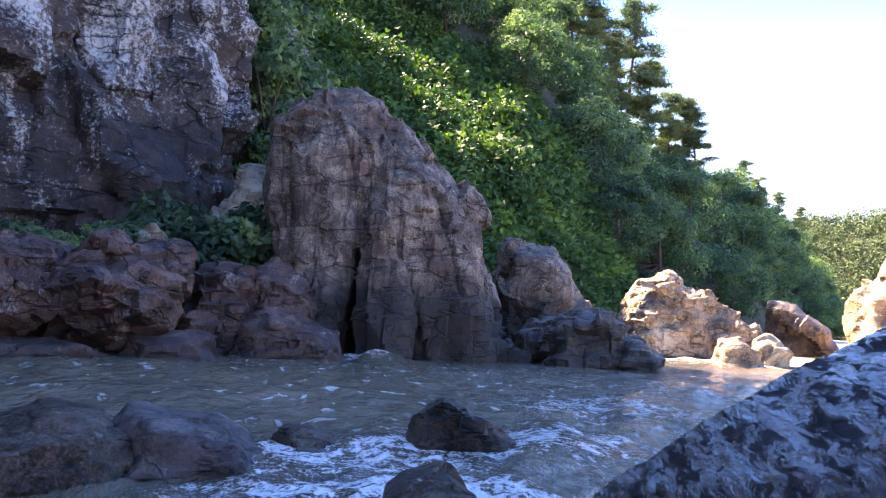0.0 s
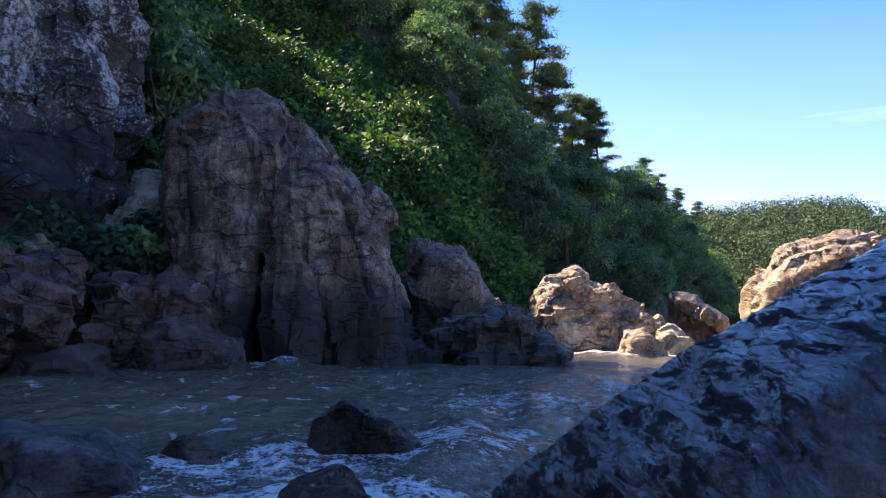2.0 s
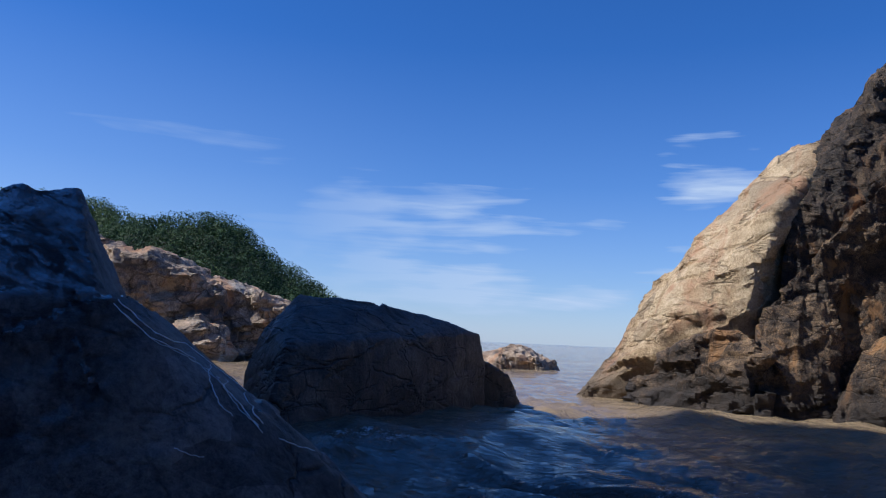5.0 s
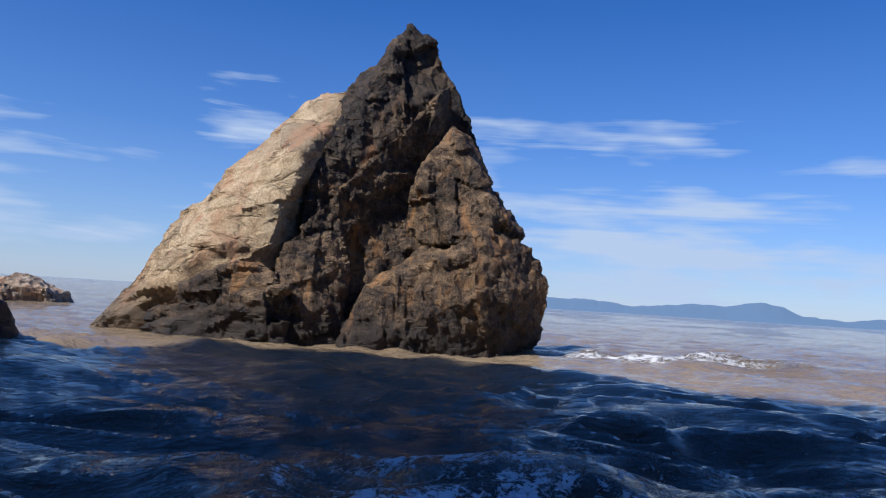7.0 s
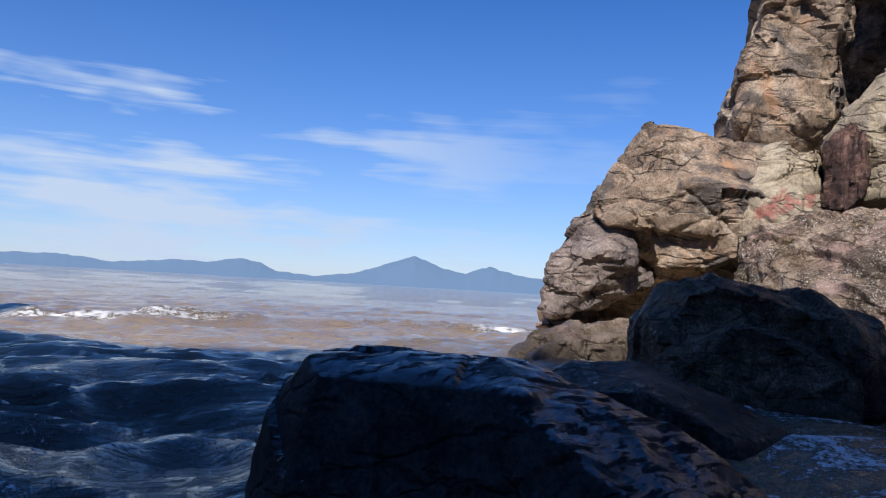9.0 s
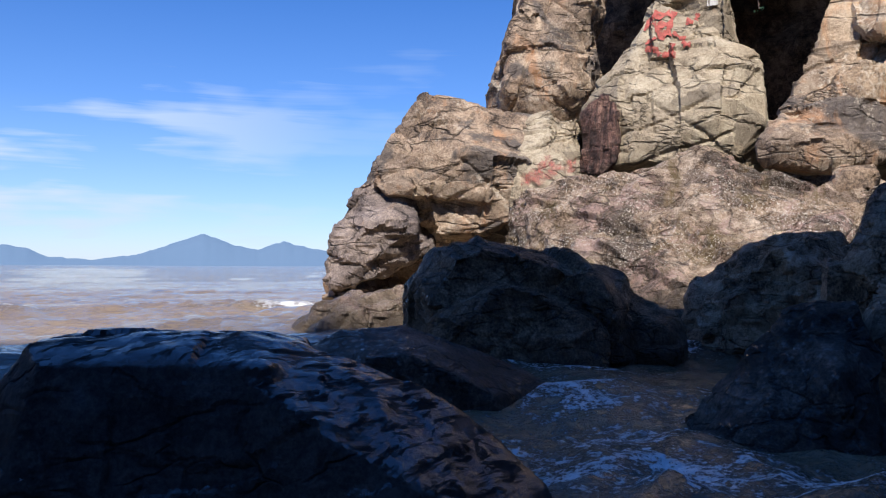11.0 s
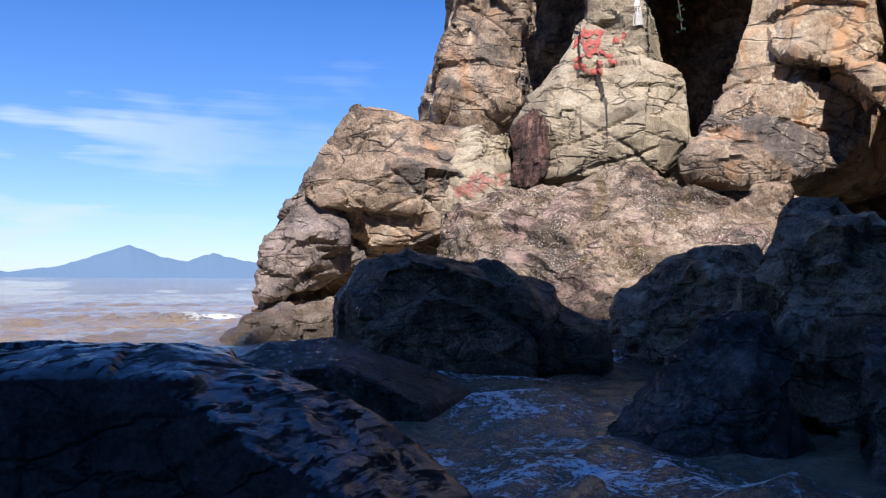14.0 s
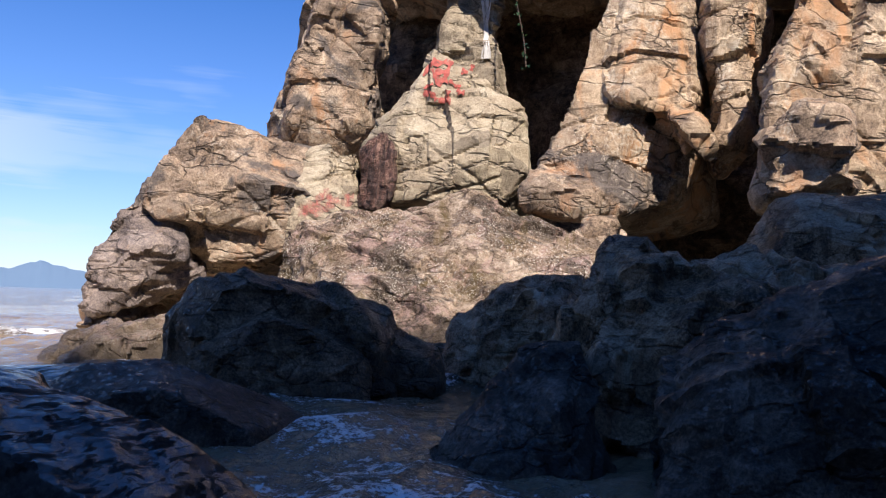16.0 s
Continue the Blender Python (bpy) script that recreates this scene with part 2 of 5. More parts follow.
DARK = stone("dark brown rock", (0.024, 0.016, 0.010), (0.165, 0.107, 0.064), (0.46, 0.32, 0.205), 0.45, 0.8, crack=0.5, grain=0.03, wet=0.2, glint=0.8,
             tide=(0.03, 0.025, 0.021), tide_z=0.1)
SLICK = stone("black rock with a thin film of water", (0.022, 0.020, 0.020), (0.058, 0.053, 0.050), (0.125, 0.113, 0.105), 0.5, 0.8, crack=0.45, grain=0.014, wet=0.2, film=0.8, film_to=(0.1, -0.1, 0.99))
STRIPED = stone("dark red striated rock", (0.025, 0.016, 0.014), (0.13, 0.06, 0.045), (0.42, 0.26, 0.19), 0.3, 0.8, crack=0.2, grain=0.03, streak=0.44)
BROWN = stone("brown pitted rock", (0.075, 0.050, 0.030), (0.40, 0.27, 0.165), (0.72, 0.54, 0.37), 0.42, 0.75, crack=0.5, grain=0.034, wet=0.2, streak=0.55, glint=0.7)
BARNACLE = stone("barnacled brown boulder", (0.07, 0.05, 0.034), (0.36, 0.27, 0.19), (0.74, 0.61, 0.47), 0.6, 0.5, stain=(0.17, 0.125, 0.06), stain_at=0.53, varnish=(0.085, 0.066, 0.05), varnish_at=0.50, glisten=0.9, patch=1.0,
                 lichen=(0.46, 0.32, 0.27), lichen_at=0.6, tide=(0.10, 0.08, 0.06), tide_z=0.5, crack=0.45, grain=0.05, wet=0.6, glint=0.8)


# ---- solid noise on arrays ----
def hash01(i, k):
    h = (i[..., 0] * 73856093) ^ (i[..., 1] * 19349663) ^ (i[..., 2] * 83492791) ^ (k * 2654435)
    h = (h ^ (h >> 13)) * 1274126177 & 0x7FFFFFFF
    h = (h ^ (h >> 16)) * 69069 & 0x7FFFFFFF
    return (h & 0xFFFFFF) / float(0x1000000)


def value_noise(p, k=0):
    i = np.floor(p).astype(np.int64)
    u = p - i
    u = u * u * (3 - 2 * u)
    out = 0
    for dx in (0, 1):
        for dy in (0, 1):
            for dz in (0, 1):
                w = (u[:, 0] if dx else 1 - u[:, 0]) * (u[:, 1] if dy else 1 - u[:, 1]) * (u[:, 2] if dz else 1 - u[:, 2])
                out = out + w * hash01(i + np.array((dx, dy, dz)), k)
    return out * 2 - 1


def fbm(p, octaves=4, k=0, gain=0.5):
    out, a = 0, 1.0
    for o in range(octaves):
        out = out + a * value_noise(p * 2.03 ** o + 17.3 * o, k + o)
        a *= gain
    return out


def facets(p, k=0, dish=0.45):
    """The lower envelope of a tilted, slightly dished plane a cell: flat broken faces that meet in sharp edges."""
    i = np.floor(p).astype(np.int64)
    low = np.full(len(p), 9.0)
    for dx in (-1, 0, 1):
        for dy in (-1, 0, 1):
            for dz in (-1, 0, 1):
                c = i + np.array((dx, dy, dz))
                v = p - (c + np.stack([hash01(c, k + 11), hash01(c, k + 12), hash01(c, k + 13)], 1))
                tilt = np.stack([hash01(c, k + 21), hash01(c, k + 22), hash01(c, k + 23)], 1) * 2 - 1
                low = np.minimum(low, 0.35 * (2 * hash01(c, k + 24) - 1) + 1.15 * (v * tilt).sum(1) + dish * (v * v).sum(1))
    return low + 0.35


def slabs(p, normal, spacing, width, k):
    """Parallel joints: the level of each slab between them, and how deep a place lies in an open joint."""
    u = p @ np.array(normal) / spacing + 0.30 * value_noise(p / (2.2 * spacing), k) + 0.06 * value_noise(p / (0.5 * spacing), k + 1)
    b = np.round(u)
    level = lambda n: hash01(np.stack([n, 0 * n + 7, 0 * n + 13], 1).astype(np.int64), k + 2) * 2 - 1
    t = np.clip((u - b) * spacing / width + 0.5, 0, 1)
    still = np.clip(2.4 * value_noise(p / (1.3 * spacing) + 3.1 * b[:, None], k + 3) + 0.5, 0, 1)
    return level(b - 1) * (1 - t) + level(b) * t, np.clip(1 - np.abs(u - b) * spacing / width, 0, 1) * still


def polar(az, d, z):
    """A place by azimuth (degrees clockwise from +y), distance and height."""
    a = radians(az)
    return (d * math.sin(a), d * math.cos(a), z)


def spread(outline, d, front, back, k=0.6, kb=0.75, lift=0.0):
    """Corner points of a boulder whose outline (azimuth, height) stands at distance d, bulging to the front and back."""
    ca = sum(a for a, _ in outline) / len(outline)
    cz = sum(z for _, z in outline) / len(outline)
    pts = [polar(a, d, z) for a, z in outline]
    pts += [polar(ca + (a - ca) * k, d - front, cz + lift + (z - cz) * k) for a, z in outline]
    pts += [polar(ca + (a - ca) * kb, d + back, cz + (z - cz) * kb) for a, z in outline]
    return pts


def turned(points, az0, k):
    """The same corners with the distance changed by k metres for each degree of azimuth past az0."""
    out = []
    for x, y, z in points:
        az, d = math.degrees(math.atan2(x, y)) % 360, math.hypot(x, y)
        out.append(polar(az, d + k * (az - az0), z))
    return out


def link_part(name, mesh, parent=None, label=""):
    ob = new(name, mesh)
    if parent is not None:
        ob.parent = parent
    return tagged(ob, label)


def mesh_of(name, verts, faces, material, smooth=False):
    me = bpy.data.meshes.new(name)
    me.from_pydata(verts, [], faces)
    me.materials.append(material)
    if smooth:
        me.polygons.foreach_set("use_smooth", [True] * len(me.polygons))
    me.update()
    return me


# how a rock breaks: joint size, joint relief, small size, small relief, swell, grain, squash, rotation, then sets of joints: normal, spacing, step, depth
CRAG = (0.8, 0.26, 0.26, 0.20, 0.03, 0.008, (1.7, 1.1, 0.6), 25, ((0.25, 0.1, 0.96), 0.34, 0.014, 0.036), ((0.86, 0.5, -0.1), 0.8, 0.02, 0.04), ((0.4, -0.3, 0.86), 0.9, 0.0, 0.05))
BLOCKY = (1.0, 0.26, 0.34, 0.16, 0.03, 0.008, (1.6, 1.0, 0.7), -35, ((0.1, 0.55, 0.83), 0.55, 0.012, 0.028), ((0.9, -0.3, 0.3), 0.9, 0.03, 0.05), ((-0.5, 0.3, 0.8), 0.8, 0.0, 0.035))
ROUGH = (0.7, 0.20, 0.15, 0.30, 0.03, 0.018, (1.0, 1.0, 1.0), 10, ((0.5, 0.5, 0.7), 0.9, 0.0, 0.04))
BROKEN = (0.6, 0.28, 0.19, 0.28, 0.03, 0.010, (1.6, 1.2, 0.55), 12, ((0.2, 0.2, 0.96), 0.4, 0.03, 0.045), ((0.9, 0.3, 0.2), 0.7, 0.02, 0.04))
WORN = (0.7, 0.14, 0.2, 0.12, 0.03, 0.006, (1.4, 1.0, 0.5), 20, ((0.3, 0.4, 0.86), 0.7, 0.0, 0.025))
RIBBED = (0.45, 0.36, 0.17, 0.34, 0.04, 0.014, (1.0, 1.0, 2.4), 7, ((0.8, 0.6, 0.1), 0.5, 0.03, 0.06), ((0.2, 0.1, 0.97), 0.8, 0.0, 0.03))
PITTED = (0.9, 0.11, 0.13, 0.24, 0.05, 0.034, (1.0, 1.0, 1.25), 14)
SMOOTH = (0.9, 0.045, 0.16, 0.055, 0.02, 0.007, (1.3, 1.0, 0.9), 30, ((0.5, 0.3, 0.8), 0.7, 0.0, 0.012))
PLANED = (1.3, 0.12, 0.36, 0.10, 0.02, 0.007, (1.5, 1.0, 0.9), -25, ((0.35, 0.2, 0.91), 0.42, 0.008, 0.04), ((0.9, -0.2, 0.25), 0.75, 0.012, 0.045), ((-0.5, 0.3, 0.8), 0.7, 0.0, 0.035))
SLABBY = (1.2, 0.24, 0.28, 0.18, 0.05, 0.010, (0.45, 1.0, 1.7), 32, ((0.8, 0.5, -0.3), 0.9, 0.04, 0.09), ((0.2, 0.3, 0.93), 1.1, 0.02, 0.05))


def rock_mesh(name, hulls, voxel, style, material, seed=0, scale=1.0):
    """One solid from convex lumps, broken along joints. Returns the mesh and its base place."""
    bm = bmesh.new()
    for pts in hulls:
        sub = bmesh.new()
        for p in pts:
            sub.verts.new(p)
        res = bmesh.ops.convex_hull(sub, input=sub.verts)
        bmesh.ops.delete(sub, geom=list({g for g in res["geom_interior"] + res["geom_unused"] if isinstance(g, bmesh.types.BMVert)}), context="VERTS")
        bmesh.ops.recalc_face_normals(sub, faces=sub.faces)
        tmp = bpy.data.meshes.new("lump")
        sub.to_mesh(tmp)
        sub.free()
        bm.from_mesh(tmp)
        bpy.data.meshes.remove(tmp)
    raw = bpy.data.meshes.new("raw")
    bm.to_mesh(raw)
    bm.free()
    ob = new("raw", raw)
    mod = ob.modifiers.new("solid", "REMESH")
    mod.mode, mod.voxel_size = "VOXEL", voxel
    me = bpy.data.meshes.new_from_object(ob.evaluated_get(bpy.context.evaluated_depsgraph_get()))
    bpy.data.objects.remove(ob)
    bpy.data.meshes.remove(raw)
    n = len(me.vertices)
    co, no = np.empty(n * 3), np.empty(n * 3)
    me.vertices.foreach_get("co", co)
    me.vertex_normals.foreach_get("vector", no)
    co, no = co.reshape(-1, 3), no.reshape(-1, 3)
    j1, a1, j2, a2, swell, grain, sq, rot, *joints = style
    j1, j2 = j1 * scale, j2 * scale
    r = np.array(Euler((radians(rot), radians(rot * 0.6), radians(rot * 1.7))).to_matrix())
    q = co @ r.T / np.array(sq) + seed * 7.7
    q = q + 0.10 * j1 * np.stack([value_noise(q / j1 * 0.8 + 5 * s, 40 + s) for s in range(3)], 1)
    mid = (j1 * j2) ** 0.5
    move = 1.1 * a1 * j1 * facets(q / j1, seed) + 0.55 * (a1 + a2) * mid * (facets(q / mid, seed + 30) - 0.6 * facets(q / (0.8 * mid) + 2.2, seed + 40))
    move += a2 * j2 * (facets(q / j2, seed + 50) - 0.8 * facets(q / (1.7 * j2) + 4.4, seed + 70))
    flat = co @ r.T + seed * 1.7
    for n, (normal, spacing, step, depth) in enumerate(joints):
        level, gap = slabs(flat, normal, spacing * scale, max(0.03 * scale, 1.3 * voxel), seed + 90 + 7 * n)
        move += scale * (step * level - depth * gap)
    move += swell * scale * fbm(q / (1.6 * scale), 3, seed + 3) + grain * scale * fbm(q / (0.12 * scale), 3, seed + 9)
    move -= move.mean() - 0.1 * a1 * j1
    co = co + no * move[:, None]
    base = np.array((co[:, 0].mean(), co[:, 1].mean(), max(co[:, 2].min(), -0.3)))
    me.vertices.foreach_set("co", (co - base).ravel())
    me.polygons.foreach_set("use_smooth", [True] * len(me.polygons))
    me.materials.clear()
    me.materials.append(material)
    me.name = name
    me.update()
    me.set_sharp_from_angle(angle=radians(24))
    return me, Vector(base)


def rock(name, hulls, voxel, style, material, label, category="rock", group="", seed=0, scale=1.0):
    me, at = rock_mesh(name, hulls, voxel, style, material, seed, scale)
    ob = new(name, me)
    ob.location = at
    return tagged(ob, label, category, group)


def crag(name, label, category):
    """The Empty of a rock built of blocks."""
    return tagged(new(name), label, category)


def block(top, hulls, voxel, style, material, seed, scale):
    """One block of a crag."""
    me, at = rock_mesh("rock_block", hulls, voxel, style, material, seed, scale)
    ob = link_part("rock_block", me, top)
    ob.location = at
    return ob

# ---- water ----
def wave(x, y):
    """Height of the sea: chop over a long, low swell, rougher inshore."""
    d = np.sqrt(x * x + y * y)
    p = np.stack([x, y, np.zeros_like(x)], 1)
    q = p @ np.array(Matrix.Rotation(radians(35), 3, "Z")).T
    w = p @ np.array(Matrix.Rotation(radians(12), 3, "Z")).T + 0.25 * np.stack([value_noise(p / 0.9, 61), value_noise(p / 0.9 + 7, 62), 0 * x], 1)
    near = np.clip(1.2 - d / 30, 0.25, 1.0)
    lull = 0.75 + 0.55 * value_noise(q / np.array((1.7, 2.4, 1)) + 3, 27)
    h = 0.10 * fbm(q / np.array((1.0, 1.5, 1)), 3, 5) + 0.075 * lull * (0.7 - 1.6 * np.abs(value_noise(w / np.array((0.40, 0.70, 1)), 8))) + 0.026 * lull * (0.7 - 1.6 * np.abs(value_noise(w / np.array((0.18, 0.30, 1)) + 9, 18)))
    h = h * near + 0.10 * value_noise(q / np.array((5.0, 14.0, 1)), 6) * np.clip(d / 12, 0, 1)
    h = h * (1 - 0.62 * np.exp(-((x + 0.5) ** 2 + (y - 11.5) ** 2) / 45))
    h += 0.004 * fbm(p / 0.14, 2, 9) * np.clip(1.3 - d / 8, 0, 1)
    return h - 0.02


# whitewater: azimuth, distance, half-width across, half-width along, strength
COVE_FOAM = [(18, 20.3, 2.2, 0.8, 0.9), (-8, 5.2, 1.2, 0.6, 0.7), (-5, 4.3, 1.5, 0.5, 0.75), (4, 6.0, 1.3, 1.2, 0.6), (9, 8.5, 1.6, 1.8, 0.52), (14, 11, 1.6, 2.2, 0.45), (7, 18.0, 2.6, 0.9, 0.6), (-6, 14.0, 0.8, 0.4, 0.7), (-22, 6.6, 1.2, 0.3, 0.5), (16, 21.5, 2.0, 1.5, 0.9), (-5, 12.0, 6.0, 2.0, 0.26), (52, 7.2, 0.6, 0.5, 0.5), (86, 4.0, 1.7, 0.6, 0.56), (88, 3.2, 1.0, 0.5, 0.68), (96, 3.4, 0.7, 0.4, 0.62)]
OPEN_FOAM = [(160, 3.4, 0.6, 0.5, 0.68), (165, 3.3, 0.5, 0.4, 0.6), (95, 3.8, 1.2, 0.4, 0.5), (82, 5.6, 2.4, 0.4, 0.35), (104, 6.5, 2.0, 1.5, 0.25), (100, 4.8, 1.0, 0.5, 0.4), (116, 4.5, 0.5, 0.8, 0.4), (104, 14, 2.8, 0.5, 0.74), (110, 14.6, 1.0, 0.3, 0.6), (131, 14.5, 1.6, 0.6, 0.74), (136, 9.7, 0.8, 0.4, 0.5), (152, 5.4, 0.9, 0.9, 0.58), (155, 4.2, 0.8, 0.8, 0.6), (157, 8.2, 0.4, 0.5, 0.9), (153, 3.3, 1.0, 0.8, 0.58), (151, 6.6, 0.8, 0.5, 0.58), (88, 13.0, 2.6, 0.35, 0.25), (70, 6.0, 2.0, 1.0, 0.22), (60, 8.6, 1.5, 0.7, 0.22)]

m = Mat("muddy sea water")
swirl = m.noise(2.6, 7, 0.66, 0.9, m.pos(1, 1, 0.4))
strand = m.math("SUBTRACT", 1.0, m.math("MULTIPLY", m.math("ABSOLUTE", m.math("SUBTRACT", swirl, 0.5)), 9.0), clamp=True)
bubble = m.math("SUBTRACT", m.noise(17, 6, 0.7, 0.6), 0.5)
lump = m.math("SUBTRACT", m.noise(4.0, 5, 0.65, 0.8, m.pos(1, 1, 0.4, (0, 0, 50))), 0.5)
f = m.math("MULTIPLY_ADD", m.attr("foam"), 0.95, m.math("MULTIPLY_ADD", strand, 0.26, m.math("MULTIPLY_ADD", lump, 1.0, m.math("MULTIPLY_ADD", bubble, 1.3, m.math("MULTIPLY", m.math("SUBTRACT", m.noise(52, 4, 0.7), 0.5), 1.1)))))
# White flecks painted over the cove for glints of sky on the wavelets.
glint_mask = m.ramp(m.noise(3.6, 4, 0.60, 0.5, m.pos(1.1, 0.55, 1, (0, 0, 4))), (0.61, 0.0), (0.66, 0.6))
foam = m.math("MAXIMUM", m.math("MAXIMUM", m.ramp(f, (0.46, 0.0), (0.78, 0.30)), m.ramp(f, (0.60, 0.0), (0.76, 0.95))), m.math("MULTIPLY", glint_mask, m.attr("painted_glints")))
# Besides silt, the dark and tan tones stand for shaded and sunlit water.
clear = m.ramp(m.noise(0.3, 4, 0.6, 0.5), (0.3, (0.03, 0.03, 0.027)), (0.7, (0.055, 0.052, 0.043)))
thick = m.ramp(m.noise(0.25, 4, 0.6, 0.5), (0.3, (0.215, 0.155, 0.088)), (0.7, (0.31, 0.235, 0.145)))
silt_and_sun = m.mix(m.attr("silt_and_sun"), clear, thick)
ripple = m.math("MULTIPLY_ADD", m.noise(7, 6, 0.62, 0.4, m.pos(1, 0.5, 1, (0, 0, 20))), 1.0, m.math("MULTIPLY", m.noise(2.4, 3, 0.55, 0.4, m.pos(1, 0.5, 1, (0, 0, 35))), 1.6))
WATER = m.done(m.mix(foam, silt_and_sun, (0.82, 0.82, 0.80)), m.math("MULTIPLY_ADD", foam, 0.5, 0.035), m.bump(m.math("MULTIPLY_ADD", foam, 0.7, ripple), 1.0, 0.06), IOR=1.33)

rings = np.concatenate([0.5 * (40 / 0.5) ** (np.arange(520) / 520), 40 * (4500 / 40) ** (np.arange(51) / 50)])
cols = radians(1) * np.concatenate([np.arange(-34, 190, 0.38), np.arange(190, 326, 4.0)])
R_, A_ = np.meshgrid(rings, cols, indexing="ij")
wx, wy = (R_ * np.sin(A_)).ravel(), (R_ * np.cos(A_)).ravel()
wz = wave(wx, wy)
foam_v = np.zeros_like(wx)
for az, d, u, v, s in COVE_FOAM + OPEN_FOAM:
    a = radians(az)
    rx, ry = wx - d * math.sin(a), wy - d * math.cos(a)
    across, along = rx * math.cos(a) - ry * math.sin(a), rx * math.sin(a) + ry * math.cos(a)
    foam_v = np.maximum(foam_v, s * np.exp(-(across / u) ** 2 - (along / v) ** 2))
    ragged = 0.55 + 0.75 * value_noise(np.stack([wx, wy, wx * 0], 1) * 1.6, 31)
    wz += (0.38 * ragged if 14 <= d <= 14.5 else 0.10 * ragged) * s * np.exp(-(across / u) ** 2 - (along / v) ** 2)
nr, nc = len(rings), len(cols)
ids = np.arange(nr * nc).reshape(nr, nc)
nxt = np.roll(ids, -1, 1)
quads = np.stack([ids[:-1], nxt[:-1], nxt[1:], ids[1:]], -1).reshape(-1, 4)
me = mesh_of("water", np.stack([wx, wy, wz], 1).tolist() + [(0, 0, 0)], quads.tolist() + [(nr * nc, int(nxt[0, j]), int(ids[0, j])) for j in range(nc)], WATER, True)
# The tan tone sets in seaward, about where the sunlight begins.
cove = 0.6 * np.exp(-((wx + 1) ** 2 + (wy - 9) ** 2) / 60) + 0.95 * np.exp(-((wx - 2.2) ** 2 + (wy + 4.6) ** 2) / 6)
silt_sun_v = np.maximum(cove, np.clip((wx - 5.0 - 0.8 * value_noise(np.stack([wx, wy, wx * 0], 1) / 3, 33)) / 5.0, 0, 1))
glint_v = np.clip(1.2 - np.hypot(wx + 1.5, wy - 9.5) / 6.5, 0, 1)
me.attributes.new("silt_and_sun", "FLOAT", "POINT").data.foreach_set("value", np.append(silt_sun_v, 0.0))
me.attributes.new("painted_glints", "FLOAT", "POINT").data.foreach_set("value", np.append(glint_v, 0.0))
me.attributes.new("foam", "FLOAT", "POINT").data.foreach_set("value", np.append(foam_v, 0.0))
water = tagged(new("water", me), "choppy muddy brown sea with white foam among the rocks", "sea", kind="structure")

# ---- rocks in the cove ----
ramp_side = [polar(3.2, 3.3, 0.28), polar(10.5, 3.2, 0.62), polar(17.7, 3.2, 0.88), polar(24.5, 3.2, 1.08), polar(29.2, 3.2, 1.27), polar(32.7, 3.2, 1.30), polar(34.3, 3.1, 1.08),
     polar(35.9, 3.1, 0.97), polar(15.7, 2.55, 0.56), polar(25.6, 2.6, 0.92), polar(34.5, 2.6, 0.95), polar(10, 2.2, -0.2), polar(28, 2.1, -0.2), polar(40, 2.1, -0.2),
     polar(2, 3.2, -0.3), polar(18, 4.6, 0.3), polar(32, 4.6, 0.6), polar(16, 4.6, -0.3), polar(38, 4.4, -0.3)]
low_end = [polar(34.5, 2.6, 0.95), polar(35.9, 3.1, 0.95), polar(40.1, 3.2, 0.79), polar(45.3, 3.2, 0.50), polar(48.4, 3.1, 0.44), polar(52.5, 3.0, 0.26), polar(54, 2.9, -0.2),
     polar(30, 2.1, -0.2), polar(48, 2.2, -0.2), polar(32, 2.5, 0.7), polar(46, 2.5, 0.35), polar(40, 4.4, 0.2), polar(50, 4.0, -0.3), polar(36, 4.4, -0.3)]
peak = [polar(27.6, 3.2, 1.15), polar(28.6, 3.2, 1.28), polar(29.6, 3.2, 1.31), polar(30.6, 3.2, 1.27), polar(31, 3.2, 1.1), polar(28, 3.6, 1.2), polar(30.5, 3.6, 1.2), polar(29.5, 3.0, 1.15), polar(29.5, 3.6, 0.9)]
rock("foreground_rock", [ramp_side, low_end, peak], 0.019, SMOOTH, FILM, "large wet black rock rising to a sharp peak in the water", seed=1, scale=0.6)

rock("water_rock", [spread([(-5.6, -0.3), (-5.4, 0.0), (-4.7, 0.20), (-3.2, 0.34), (-1.9, 0.27), (0.6, 0.18), (2.2, -0.02), (2.4, -0.3)], 5.5, 0.15, 0.4, 0.8, 0.7)],
     0.02, WORN, WET, "small wet black rock breaking the water", group="rocks in the water", seed=2, scale=0.5)
rock("water_rock", [spread([(-9.5, -0.3), (-8.5, 0.15), (-7.3, 0.21), (-4.3, 0.27), (-3.0, 0.20), (-1.4, 0.05), (-0.5, -0.3)], 3.6, 0.2, 0.35)],
     0.016, WORN, WET, "low wet black rock awash in the waves", group="rocks in the water", seed=3, scale=0.5)
top = crag("water_ledge", "flat wet purplish black ledge washed by waves", "rock")
block(top, [spread([(-36, -0.3), (-32, 0.10), (-26.4, 0.24), (-23.5, 0.20), (-21, -0.03), (-20, -0.3)], 5.2, 0.35, 0.7)], 0.022, WORN, WET, 4, 0.5)
block(top, [spread([(-25, -0.3), (-23.0, 0.12), (-22.2, 0.26), (-17.1, 0.18), (-15.4, 0.10), (-13.5, -0.05), (-13, -0.3)], 5.4, 0.45, 0.5)], 0.022, WORN, FILM, 441, 0.5)
rock("water_ledge", [spread([(-16, -0.3), (-13, 0.10), (-11.3, 0.09), (-7.8, 0.0), (-7, -0.3)], 5.6, 0.3, 0.4)],
     0.022, WORN, WET, "low wet black ledge awash in foam", group="rocks in the water", seed=44, scale=0.5)
